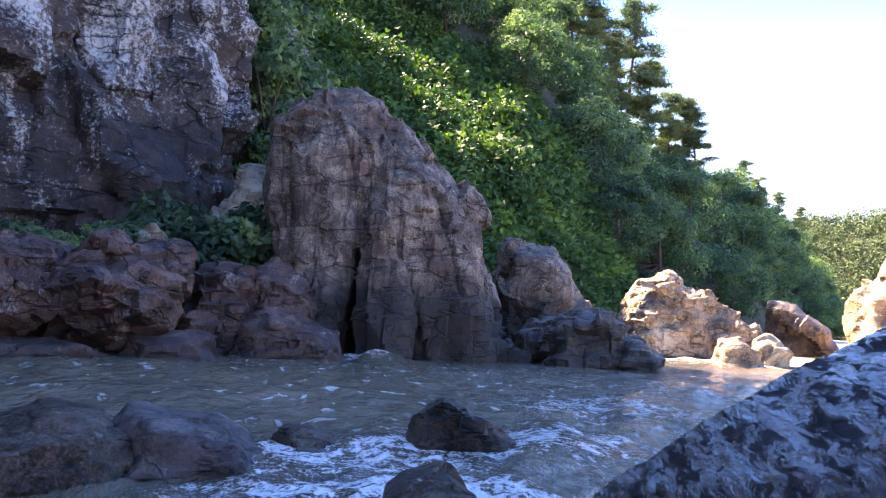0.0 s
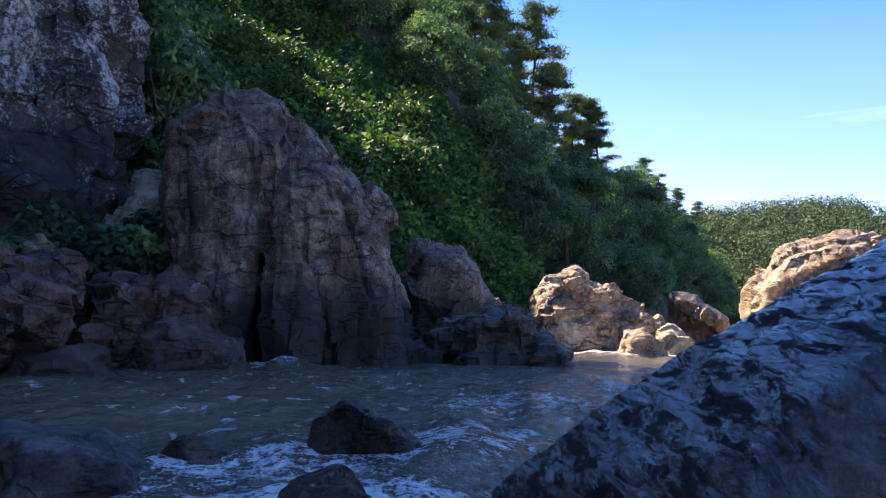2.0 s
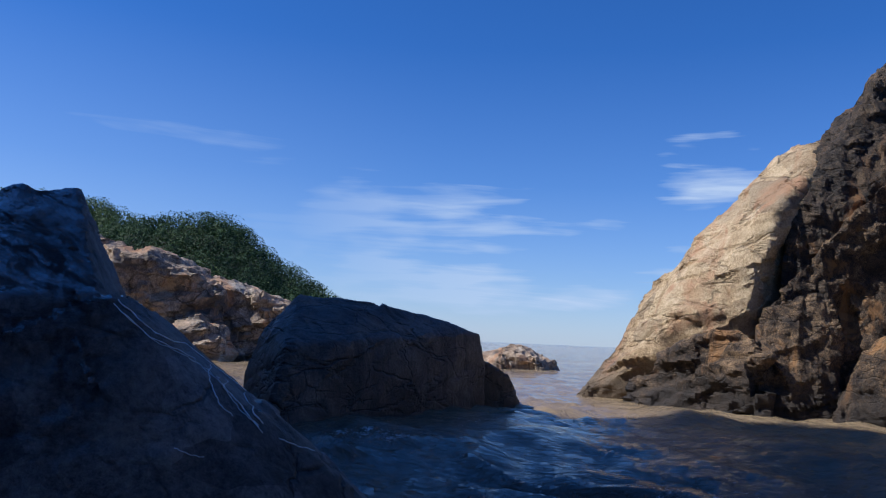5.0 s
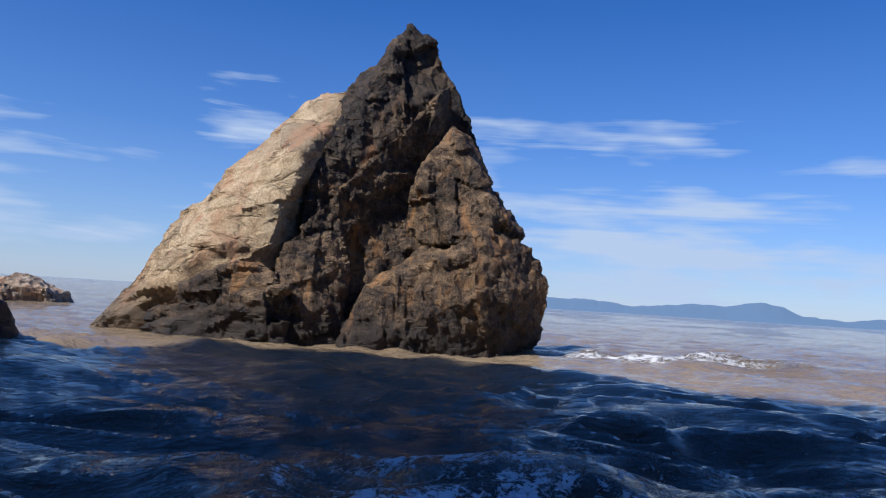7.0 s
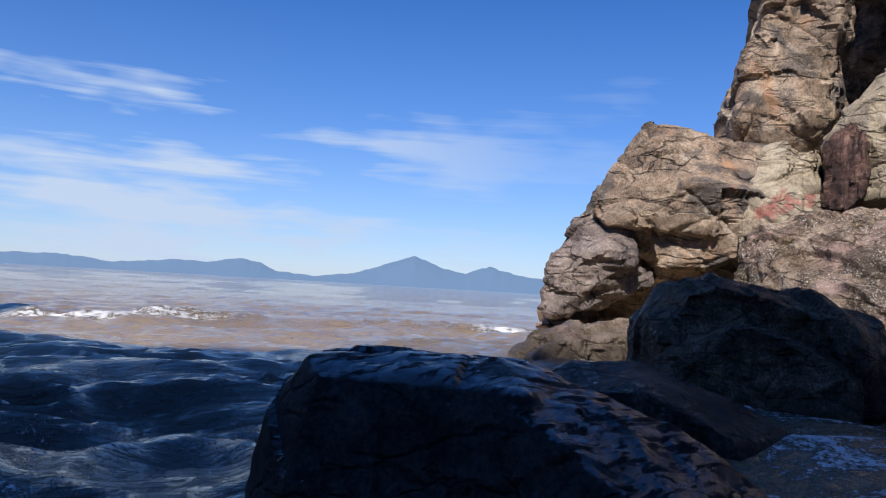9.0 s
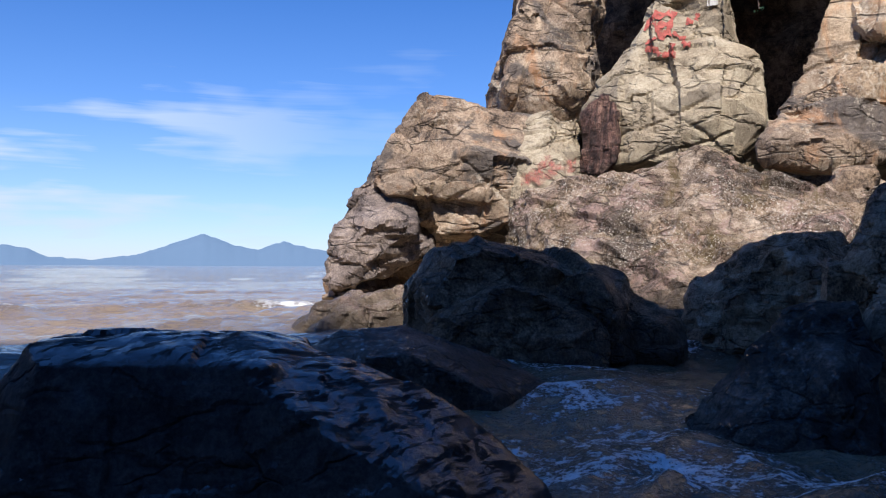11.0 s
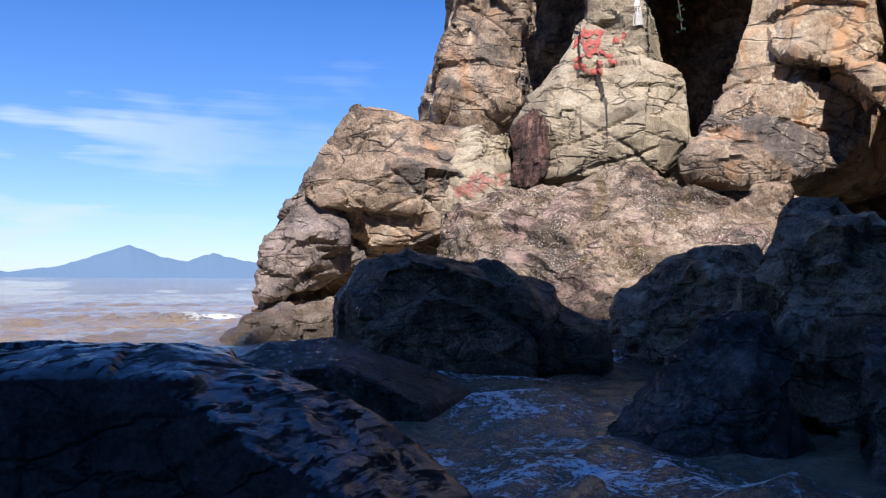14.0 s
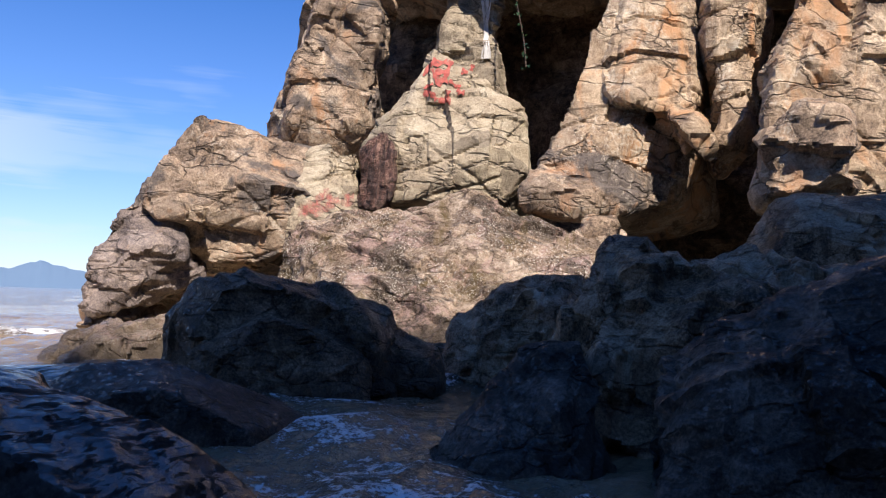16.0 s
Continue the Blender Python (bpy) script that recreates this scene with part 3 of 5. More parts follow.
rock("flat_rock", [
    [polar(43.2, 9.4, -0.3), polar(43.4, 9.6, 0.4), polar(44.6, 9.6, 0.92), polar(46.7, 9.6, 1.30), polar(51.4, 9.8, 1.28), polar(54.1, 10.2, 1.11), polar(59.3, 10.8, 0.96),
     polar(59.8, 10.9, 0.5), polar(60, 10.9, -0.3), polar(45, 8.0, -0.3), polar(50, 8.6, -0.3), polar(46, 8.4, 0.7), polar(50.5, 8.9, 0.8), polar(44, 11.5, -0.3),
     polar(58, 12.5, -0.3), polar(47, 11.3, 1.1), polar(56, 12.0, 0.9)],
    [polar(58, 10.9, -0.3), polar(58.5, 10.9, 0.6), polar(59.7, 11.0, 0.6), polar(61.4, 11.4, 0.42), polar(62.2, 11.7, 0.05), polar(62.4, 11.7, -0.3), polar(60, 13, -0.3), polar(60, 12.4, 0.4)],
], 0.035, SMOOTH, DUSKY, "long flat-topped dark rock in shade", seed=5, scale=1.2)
rock("islet", [spread([(58, -0.6), (60.0, 0.5), (61.4, 0.68), (62.5, 0.82), (63.9, 0.5), (65.0, 0.2), (65.6, -0.6)], 28.5, 0.8, 1.5)],
     0.07, ROUGH, TAN, "low brown islet out in the sea", seed=6)

# ---- sea stack ----
top = crag("pointed_rock", "tall pointed ochre and black rock standing in muddy water", "rock")
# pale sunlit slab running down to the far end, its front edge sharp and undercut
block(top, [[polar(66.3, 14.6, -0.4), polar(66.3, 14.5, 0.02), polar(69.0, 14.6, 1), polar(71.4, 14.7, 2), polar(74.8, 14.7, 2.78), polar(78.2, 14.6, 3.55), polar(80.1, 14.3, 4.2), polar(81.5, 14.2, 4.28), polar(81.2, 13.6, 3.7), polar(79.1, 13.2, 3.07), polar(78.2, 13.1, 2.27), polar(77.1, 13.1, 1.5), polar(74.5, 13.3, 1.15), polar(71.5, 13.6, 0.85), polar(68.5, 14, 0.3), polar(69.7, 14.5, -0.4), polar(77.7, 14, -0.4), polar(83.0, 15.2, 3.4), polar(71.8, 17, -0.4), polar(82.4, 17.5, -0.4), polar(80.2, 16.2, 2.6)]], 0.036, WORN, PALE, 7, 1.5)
# the peak, set back behind the slab's edge, its shade put into the colour
block(top, [[polar(81.5, 14.3, 4.3), polar(82.4, 14.2, 4.36), polar(83.7, 14.15, 4.98), polar(84.7, 14.1, 5.3), polar(85.8, 14.1, 5.62), polar(87.7, 14.2, 5.38), polar(89.5, 14.2, 4.6), polar(90.8, 14.4, 3.6), polar(92.4, 14.6, 2.9), polar(81.2, 13.55, 3.6), polar(79.8, 13.3, 2.7), polar(79.2, 13.3, 1.9), polar(84.1, 14.3, 3.3), polar(82.7, 14.2, 2.3), polar(83.5, 14.6, 1.2), polar(88.8, 14.6, 1), polar(85.6, 16.5, 2), polar(91.7, 16.8, 1.8), polar(82.4, 16.8, -0.4), polar(91.7, 16.8, -0.4)]], 0.036, PITTED, SHADED_PEAK, 71, 0.9)
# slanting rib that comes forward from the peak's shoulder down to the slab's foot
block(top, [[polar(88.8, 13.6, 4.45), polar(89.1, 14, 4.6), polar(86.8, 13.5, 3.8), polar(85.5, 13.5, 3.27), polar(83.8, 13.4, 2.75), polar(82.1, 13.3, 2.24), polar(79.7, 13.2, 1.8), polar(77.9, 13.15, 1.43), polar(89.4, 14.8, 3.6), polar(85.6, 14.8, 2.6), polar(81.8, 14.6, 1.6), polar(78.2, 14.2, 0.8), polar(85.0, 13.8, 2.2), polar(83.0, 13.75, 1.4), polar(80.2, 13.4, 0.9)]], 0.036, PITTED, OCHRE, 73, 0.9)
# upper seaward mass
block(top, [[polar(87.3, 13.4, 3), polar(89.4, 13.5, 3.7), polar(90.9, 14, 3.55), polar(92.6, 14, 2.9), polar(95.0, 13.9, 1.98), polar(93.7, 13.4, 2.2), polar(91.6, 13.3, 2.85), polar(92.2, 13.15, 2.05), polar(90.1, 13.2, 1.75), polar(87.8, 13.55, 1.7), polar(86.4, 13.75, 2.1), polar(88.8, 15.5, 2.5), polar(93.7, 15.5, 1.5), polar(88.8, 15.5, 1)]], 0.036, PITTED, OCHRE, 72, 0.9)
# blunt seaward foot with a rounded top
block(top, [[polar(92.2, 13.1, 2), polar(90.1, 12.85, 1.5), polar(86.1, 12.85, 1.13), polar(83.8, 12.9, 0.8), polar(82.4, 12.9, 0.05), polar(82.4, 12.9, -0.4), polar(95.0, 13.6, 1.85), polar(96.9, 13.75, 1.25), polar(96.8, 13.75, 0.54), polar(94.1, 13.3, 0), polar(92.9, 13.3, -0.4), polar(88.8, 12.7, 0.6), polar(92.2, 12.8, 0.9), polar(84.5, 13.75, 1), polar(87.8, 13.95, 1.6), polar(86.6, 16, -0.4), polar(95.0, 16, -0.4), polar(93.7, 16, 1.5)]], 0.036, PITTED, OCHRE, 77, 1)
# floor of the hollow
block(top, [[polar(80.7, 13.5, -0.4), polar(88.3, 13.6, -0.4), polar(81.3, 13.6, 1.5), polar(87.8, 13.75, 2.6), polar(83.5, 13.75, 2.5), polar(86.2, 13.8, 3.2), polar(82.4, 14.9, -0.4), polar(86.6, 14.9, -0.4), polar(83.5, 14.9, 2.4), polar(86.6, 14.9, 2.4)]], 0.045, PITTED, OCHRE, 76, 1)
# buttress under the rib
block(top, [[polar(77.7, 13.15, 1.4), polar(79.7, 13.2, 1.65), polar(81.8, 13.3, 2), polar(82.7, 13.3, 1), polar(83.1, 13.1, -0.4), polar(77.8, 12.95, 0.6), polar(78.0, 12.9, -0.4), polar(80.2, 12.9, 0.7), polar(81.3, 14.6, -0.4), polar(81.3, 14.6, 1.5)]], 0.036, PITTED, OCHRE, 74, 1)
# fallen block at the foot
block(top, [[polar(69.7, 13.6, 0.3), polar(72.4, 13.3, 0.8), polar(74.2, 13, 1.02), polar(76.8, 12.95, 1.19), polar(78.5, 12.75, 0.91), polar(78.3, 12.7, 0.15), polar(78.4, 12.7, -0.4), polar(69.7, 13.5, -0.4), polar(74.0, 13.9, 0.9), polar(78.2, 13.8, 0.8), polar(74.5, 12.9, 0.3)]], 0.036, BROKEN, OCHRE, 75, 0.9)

# ---- left shore ----
seaward_half = [polar(-13.1, 16.2, 4.3), polar(-12.4, 16.2, 4.65), polar(-9.0, 16.2, 4.97), polar(-7.5, 16.2, 5.02), polar(-6.2, 16.2, 4.7), polar(-12.4, 16.0, 2.3), polar(-11.5, 15.6, -0.3),
     polar(-11.8, 15.4, 3.6), polar(-8.5, 15.2, 3.9), polar(-7, 15.0, 2.5), polar(-9.5, 15.0, 0.6), polar(-8.5, 15.0, -0.3), polar(-5, 15.4, 3.8), polar(-10, 19, 3.5), polar(-10, 19, -0.3), polar(-5, 19, -0.3), polar(-6, 18.5, 4.0)]
landward_half = [polar(-6.4, 16.1, 4.72), polar(-4.6, 16.1, 4.62), polar(-2.8, 16.1, 4.0), polar(-0.8, 16.2, 3.65), polar(1.4, 16.3, 2.92), polar(-6, 15.2, 3.3), polar(-3.5, 14.9, 3.2), polar(-1, 15.1, 2.6),
     polar(0.8, 15.5, 2.4), polar(1.8, 16.2, 1.8), polar(3.1, 16.4, 0.2), polar(3.0, 16.4, -0.3), polar(-6.5, 14.8, -0.3), polar(1.0, 15.2, -0.3), polar(-6.2, 14.7, 1.6), polar(0.6, 15.0, 1.6),
     polar(0, 19, -0.3), polar(-4, 19, -0.3), polar(-3, 18.5, 3.2)]
left_buttress = [polar(-7.2, 15.0, 2.3), polar(-5.8, 14.6, 2.5), polar(-4.6, 14.6, 2.1), polar(-7.2, 14.5, -0.3), polar(-3.6, 14.3, -0.3), polar(-4, 14.5, 1.2), polar(-5, 15.6, 2.3)]
mid_buttress = [polar(-2.8, 15.1, 2.4), polar(0.8, 15.2, 2.5), polar(1.6, 15.6, 2.0), polar(2.4, 15.4, -0.3), polar(-1.8, 14.8, -0.3), polar(-2.6, 14.8, 1.2), polar(1.2, 15.0, 0.9), polar(0, 16, 2.4)]
foot = [polar(2.0, 15.6, -0.3), polar(2.2, 15.6, 0.3), polar(4.2, 16.2, 0.25), polar(5.0, 16.4, -0.3), polar(3.5, 17.4, -0.3), polar(3.4, 17, 0.3)]
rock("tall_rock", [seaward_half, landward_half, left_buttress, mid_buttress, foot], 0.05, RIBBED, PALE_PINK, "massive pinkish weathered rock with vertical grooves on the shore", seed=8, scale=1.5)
top = crag("shore_ledge", "overhanging dark red shore ledge", "rock")
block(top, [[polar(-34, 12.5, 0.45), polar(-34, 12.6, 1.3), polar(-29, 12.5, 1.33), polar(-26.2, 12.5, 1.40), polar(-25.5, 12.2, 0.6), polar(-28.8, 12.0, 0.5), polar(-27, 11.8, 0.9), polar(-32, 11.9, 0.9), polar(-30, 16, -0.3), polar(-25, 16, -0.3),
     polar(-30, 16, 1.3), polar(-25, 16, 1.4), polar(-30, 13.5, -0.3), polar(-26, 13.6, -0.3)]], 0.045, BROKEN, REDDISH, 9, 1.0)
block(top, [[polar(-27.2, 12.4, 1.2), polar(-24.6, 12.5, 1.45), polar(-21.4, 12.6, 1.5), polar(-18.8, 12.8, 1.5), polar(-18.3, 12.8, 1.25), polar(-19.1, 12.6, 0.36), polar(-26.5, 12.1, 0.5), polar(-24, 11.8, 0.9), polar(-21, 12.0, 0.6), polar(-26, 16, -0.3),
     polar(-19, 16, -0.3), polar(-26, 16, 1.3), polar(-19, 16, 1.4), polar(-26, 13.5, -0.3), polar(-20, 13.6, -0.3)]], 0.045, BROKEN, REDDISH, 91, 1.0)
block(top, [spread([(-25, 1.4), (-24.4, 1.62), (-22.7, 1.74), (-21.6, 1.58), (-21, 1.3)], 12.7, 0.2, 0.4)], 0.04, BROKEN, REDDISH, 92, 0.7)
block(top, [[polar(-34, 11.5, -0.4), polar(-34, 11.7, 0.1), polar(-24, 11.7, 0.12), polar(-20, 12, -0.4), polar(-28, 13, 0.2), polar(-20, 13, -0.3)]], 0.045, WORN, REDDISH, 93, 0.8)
rock("shore_rock", [
    spread([(-18.8, 0.1), (-18.3, 1.25), (-15.8, 1.50), (-14.0, 1.3), (-13.5, 0.3), (-15, -0.3), (-18, -0.3)], 14.0, 0.7, 1.0),
    spread([(-14.6, 0.2), (-14.0, 1.35), (-12.5, 1.55), (-10.2, 1.22), (-9.4, 0.4), (-10, -0.3), (-14, -0.3)], 14.4, 0.6, 1.0)],
     0.045, BROKEN, REDDISH, "broken dark rocks patched with white lichen", group="rocks of the shore", seed=10)
rock("shore_rock", [spread([(-15.6, -0.3), (-15.2, 0.1), (-14.8, 0.45), (-13.1, 0.71), (-11.2, 0.68), (-8.1, 0.42), (-7.2, 0.1), (-7.0, -0.3)], 13.5, 0.6, 0.7)],
     0.035, WORN, REDDISH, "rounded dark boulder at the waterline", group="rocks of the shore", seed=11)
rock("shore_rock", [spread([(-22.5, -0.3), (-21.5, 0.25), (-19, 0.33), (-16.5, 0.28), (-15.2, -0.3)], 12.6, 0.5, 0.6)],
     0.035, WORN, REDDISH, "low dark boulder at the waterline", group="rocks of the shore", seed=12)
rock("pale_rock", [spread([(-17, 1.4), (-16.7, 2.6), (-14.7, 3.76), (-13.5, 3.66), (-12.3, 2.8), (-12, 1.0), (-16, 0.6)], 18.2, 0.5, 1.0)],
     0.06, BLOCKY, CREAM, "pale rock poking out of greenery", group="rocks of the shore", seed=13)
rock("shore_rock", [spread([(-21.8, 1.3), (-21.4, 1.95), (-20.4, 2.1), (-19.8, 1.8), (-19.5, 1.3)], 15.5, 0.3, 0.5)],
     0.055, BLOCKY, CREAM, "small white rock on the shore ledge", group="rocks of the shore", seed=14)
rock("shore_rock", [spread([(2.5, -0.3), (2.6, 1.5), (3.7, 2.62), (7.0, 2.52), (7.8, 2.0), (9.5, 1.15), (9.8, -0.3)], 19.4, 0.9, 1.2)],
     0.055, BLOCKY, PALE_PINK, "blocky grey-brown boulder behind the cove", group="rocks of the shore", seed=15, scale=1.2)
rock("shore_rock", [
    spread([(4.0, -0.3), (4.2, 0.5), (5.4, 0.93), (7.3, 0.9), (8.2, 0.5), (8.2, -0.3)], 17.0, 0.5, 0.8),
    spread([(6.2, -0.3), (6.6, 0.6), (8.6, 1.05), (11.2, 1.05), (12.0, 0.6), (12.2, -0.3)], 16.0, 0.7, 0.8),
    spread([(10.6, -0.3), (11.2, 0.6), (12.9, 0.60), (14.4, 0.25), (14.9, -0.3)], 15.8, 0.5, 0.7)],
     0.05, BROKEN, DUSKY, "cluster of dark brown rocks at the waterline", group="rocks of the shore", seed=16)
rock("sunlit_boulder", [
    spread([(11.4, -0.3), (11.9, 1.31), (12.9, 1.98), (15.0, 2.16), (17.0, 1.86), (18.2, 0.9), (18.4, -0.3)], 22.6, 1.0, 1.5, 0.7),
    spread([(15.8, -0.3), (16.2, 1.6), (17.2, 1.80), (19.2, 1.18), (20.6, 0.8), (21.2, -0.3)], 22.8, 0.8, 1.2, 0.7)],
     0.06, BROKEN, TAN, "sunlit tan boulder with broken facets", group="rocks of the shore", seed=17, scale=1.1)
rock("shore_rock", [spread([(17.8, -0.3), (18.2, 0.55), (19.5, 0.72), (20.7, 0.35), (21.2, -0.3)], 20.3, 0.4, 0.5)],
     0.055, CRAG, TAN, "small sunlit rock on the beach", group="rocks of the shore", seed=18)
rock("shore_rock", [spread([(20.2, 0.0), (20.4, 0.62), (21.2, 0.76), (22.0, 0.7), (22.5, 0.3), (22.4, -0.3), (20.5, -0.3)], 21.0, 0.3, 0.5)],
     0.055, CRAG, CREAM, "small pale rock on the beach", group="rocks of the shore", seed=19)
# A pale slab; the dark rock colour stands for the wood's shade on it.
rock("shore_rock", [spread([(21.3, -0.3), (21.5, 1.75), (23.0, 1.65), (24.9, 0.9), (25.6, -0.3)], 26, 0.6, 1.0)],
     0.07, BLOCKY, DUSKY, "slab leaning at the foot of the wood, darkened for its shade", group="rocks of the shore", seed=20)
top = crag("shore_ridge", "orange-tan broken ridge of shore rock", "rock ridge")
block(top, [spread([(25.8, -0.3), (26.3, 1.8), (28.3, 2.97), (31.9, 3.45), (34.0, 3.2), (35, -0.3)], 24.2, 1.0, 2.0, 0.7)], 0.08, CRAG, TAN, 21, 1.1)
block(top, [spread([(33.0, -0.3), (33.5, 3.2), (36.8, 2.88), (40.6, 2.50), (42.4, 2.2), (43, -0.3)], 24.0, 0.9, 2.0, 0.75)], 0.07, BROKEN, TAN, 211, 1.2)
block(top, [spread([(40.6, -0.3), (41, 2.2), (42.4, 2.2), (44.6, 1.69), (46.2, 1.72), (47.5, 0.9), (48, -0.3)], 24.0, 0.7, 2.0, 0.8)], 0.07, BROKEN, TAN, 212, 1.1)
block(top, [spread([(37.5, -0.3), (38.2, 0.9), (40.5, 1.2), (42.5, 0.8), (43, -0.3)], 22.6, 0.6, 1.0)], 0.07, BROKEN, TAN, 213, 1.0)

# ---- rocks by the channel ----
rock("near_rock", [
    [polar(115.2, 3.6, -0.3), polar(116.0, 3.3, 0.12), polar(117.2, 3.2, 0.36), polar(118.8, 3.15, 0.51), polar(124.4, 3.2, 0.54), polar(131.0, 3.2, 0.54), polar(135, 3.2, 0.47), polar(119.5, 2.98, 0.47), polar(127, 2.95, 0.50),
     polar(133, 2.85, 0.44), polar(116.5, 2.75, -0.3), polar(137, 2.5, -0.3), polar(122, 4.2, 0.44), polar(134, 4.2, 0.42), polar(118, 4.5, -0.3), polar(140, 4.4, -0.3)],
    [polar(129, 3.2, 0.54), polar(134.5, 3.2, 0.47), polar(138.1, 3.2, 0.42), polar(141.7, 3.15, 0.36), polar(144.1, 3.1, 0.28), polar(147, 3.1, 0.18), polar(150.4, 3.0, 0.05), polar(152, 3.0, -0.3), polar(130, 2.9, 0.46), polar(137, 2.65, 0.28),
     polar(142, 2.6, 0.16), polar(147, 2.65, 0.04), polar(132, 2.55, -0.3), polar(148, 2.4, -0.3), polar(134, 4.2, 0.36), polar(146, 3.8, -0.3)],
], 0.017, SMOOTH, SLICK, "flat-topped wet black rock draped with running water", group="rocks by the channel", seed=22, scale=0.6)
rock("channel_rock", [spread([(131.5, -0.3), (132.6, 0.2), (135.6, 0.35), (139.9, 0.38), (144.9, 0.20), (149.5, 0.0), (151, -0.3)], 5.5, 0.6, 0.7)],
     0.02, SMOOTH, WET, "low wet black slab beside the channel", group="rocks by the channel", seed=23, scale=0.6)
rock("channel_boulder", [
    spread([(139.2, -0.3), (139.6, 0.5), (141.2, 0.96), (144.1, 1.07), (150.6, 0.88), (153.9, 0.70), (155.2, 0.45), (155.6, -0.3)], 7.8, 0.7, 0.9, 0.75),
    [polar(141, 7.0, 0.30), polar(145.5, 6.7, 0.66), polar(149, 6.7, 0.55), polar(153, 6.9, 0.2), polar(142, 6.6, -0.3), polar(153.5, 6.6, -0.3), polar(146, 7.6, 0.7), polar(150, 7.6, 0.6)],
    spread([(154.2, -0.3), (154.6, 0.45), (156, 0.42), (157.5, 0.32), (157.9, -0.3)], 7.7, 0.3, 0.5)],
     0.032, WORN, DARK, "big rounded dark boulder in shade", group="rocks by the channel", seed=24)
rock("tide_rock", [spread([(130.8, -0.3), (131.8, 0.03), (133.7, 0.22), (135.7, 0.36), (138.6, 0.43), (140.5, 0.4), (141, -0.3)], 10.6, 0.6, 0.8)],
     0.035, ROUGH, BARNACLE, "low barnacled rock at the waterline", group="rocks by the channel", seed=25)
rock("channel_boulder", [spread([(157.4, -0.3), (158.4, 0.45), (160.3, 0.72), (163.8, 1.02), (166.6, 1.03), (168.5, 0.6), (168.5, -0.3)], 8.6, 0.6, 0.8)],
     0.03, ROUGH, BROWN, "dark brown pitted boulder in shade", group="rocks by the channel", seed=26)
rock("channel_boulder", [
    [polar(166.0, 5.6, -0.3), polar(166.6, 5.6, 0.57), polar(167.4, 5.6, 0.82), polar(169.6, 5.7, 1.20), polar(173.4, 5.8, 1.23), polar(178, 5.9, 1.18), polar(183.5, 6.0, 1.05), polar(184.5, 6.0, 0.7),
     polar(169, 5.0, 0.55), polar(176, 5.0, 0.65), polar(183, 5.2, 0.55), polar(168, 4.8, -0.3), polar(184, 4.8, -0.3), polar(172, 7.2, 0.9), polar(182, 7.2, 0.8), polar(168, 7.2, -0.3), polar(186, 7.2, -0.3)]],
     0.03, RIBBED, BROWN, "tall dark boulder with vertically ribbed side in shade", group="rocks by the channel", seed=27)
rock("channel_boulder", [spread([(176.8, -0.3), (177.7, 1.4), (178.8, 1.7), (180.6, 1.82), (186, 1.80), (189, 1.2), (189, -0.3)], 8.2, 0.6, 1.0)],
     0.035, WORN, BROWN, "dark rounded boulder below the cliff", group="rocks by the channel", seed=28)
rock("channel_rock", [
    [polar(157.2, 4.6, -0.3), polar(157.8, 4.6, 0.03), polar(160, 4.6, 0.18), polar(162.2, 4.6, 0.30), polar(164.2, 4.7, 0.55), polar(167.7, 4.7, 0.58), polar(169.6, 4.6, 0.3), polar(171, 4.4, -0.3),
     polar(159, 4.0, -0.3), polar(170, 4.0, -0.3), polar(163, 4.2, 0.15), polar(167, 4.2, 0.3), polar(160, 5.2, -0.3), polar(168, 5.4, -0.3), polar(167, 5.3, 0.5)]],
     0.022, WORN, WET, "wet black ledge beside the channel", group="rocks by the channel", seed=29, scale=0.6)
rock("channel_rock", [
    [polar(170.2, 4.3, -0.3), polar(171.6, 4.4, 0.1), polar(173.6, 4.5, 0.56), polar(175.8, 4.5, 0.74), polar(180.7, 4.6, 0.68), polar(186, 4.6, 0.95), polar(190, 4.6, 1.05), polar(190, 4.0, -0.3),
     polar(172, 3.7, -0.3), polar(176, 3.9, 0.4), polar(184, 3.9, 0.45), polar(180, 5.4, -0.3), polar(188, 5.6, -0.3), polar(186, 5.3, 0.9)],
    [polar(179.3, 4.2, 0.45), polar(180.6, 4.1, 0.66), polar(184, 3.9, 0.42), polar(186, 4.2, 0.5), polar(179, 4.0, -0.2), polar(186, 3.7, -0.2), polar(184, 4.6, 0.6)]],
     0.022, BLOCKY, WET, "jagged wet black rocks close to the shore", group="rocks by the channel", seed=30, scale=0.6)

# ---- sunlit cliff ----
top = crag("sunlit_cliff", "sunlit tan cliff of cracked blocks with dark recesses", "cliff")
# leaning seaward block: nose, lobe and foot
block(top, [[polar(133.2, 13.6, 0.55), polar(133.9, 13.7, 1.42), polar(135.1, 13.7, 2.08), polar(136.7, 13.7, 2.28), polar(136.5, 13.3, 1.5), polar(134.0, 13.5, 0.45), polar(139.5, 13.3, 1.35), polar(139.5, 13.8, 2.3),
     polar(137, 15, 0.9), polar(141, 15, 2.2), polar(141, 14.2, 1.0)]], 0.034, CRAG, PURPLISH, 311, 0.8)
block(top, [[polar(136.5, 13.6, 2.15), polar(138.3, 13.6, 3.02), polar(140.1, 13.6, 3.62), polar(142.8, 13.7, 3.48), polar(147.8, 13.7, 3.12), polar(149.5, 13.7, 3.2), polar(147.2, 13.05, 1.75), polar(146.8, 12.95, 2.3), polar(143.7, 12.85, 2.62),
     polar(140.6, 13.05, 2.1), polar(137.6, 13.35, 1.9), polar(141, 16, 2.6), polar(149, 16, 2.9), polar(146, 16, 1.6), polar(138.5, 15, 1.6)]], 0.034, PLANED, TAN, 31, 0.9)
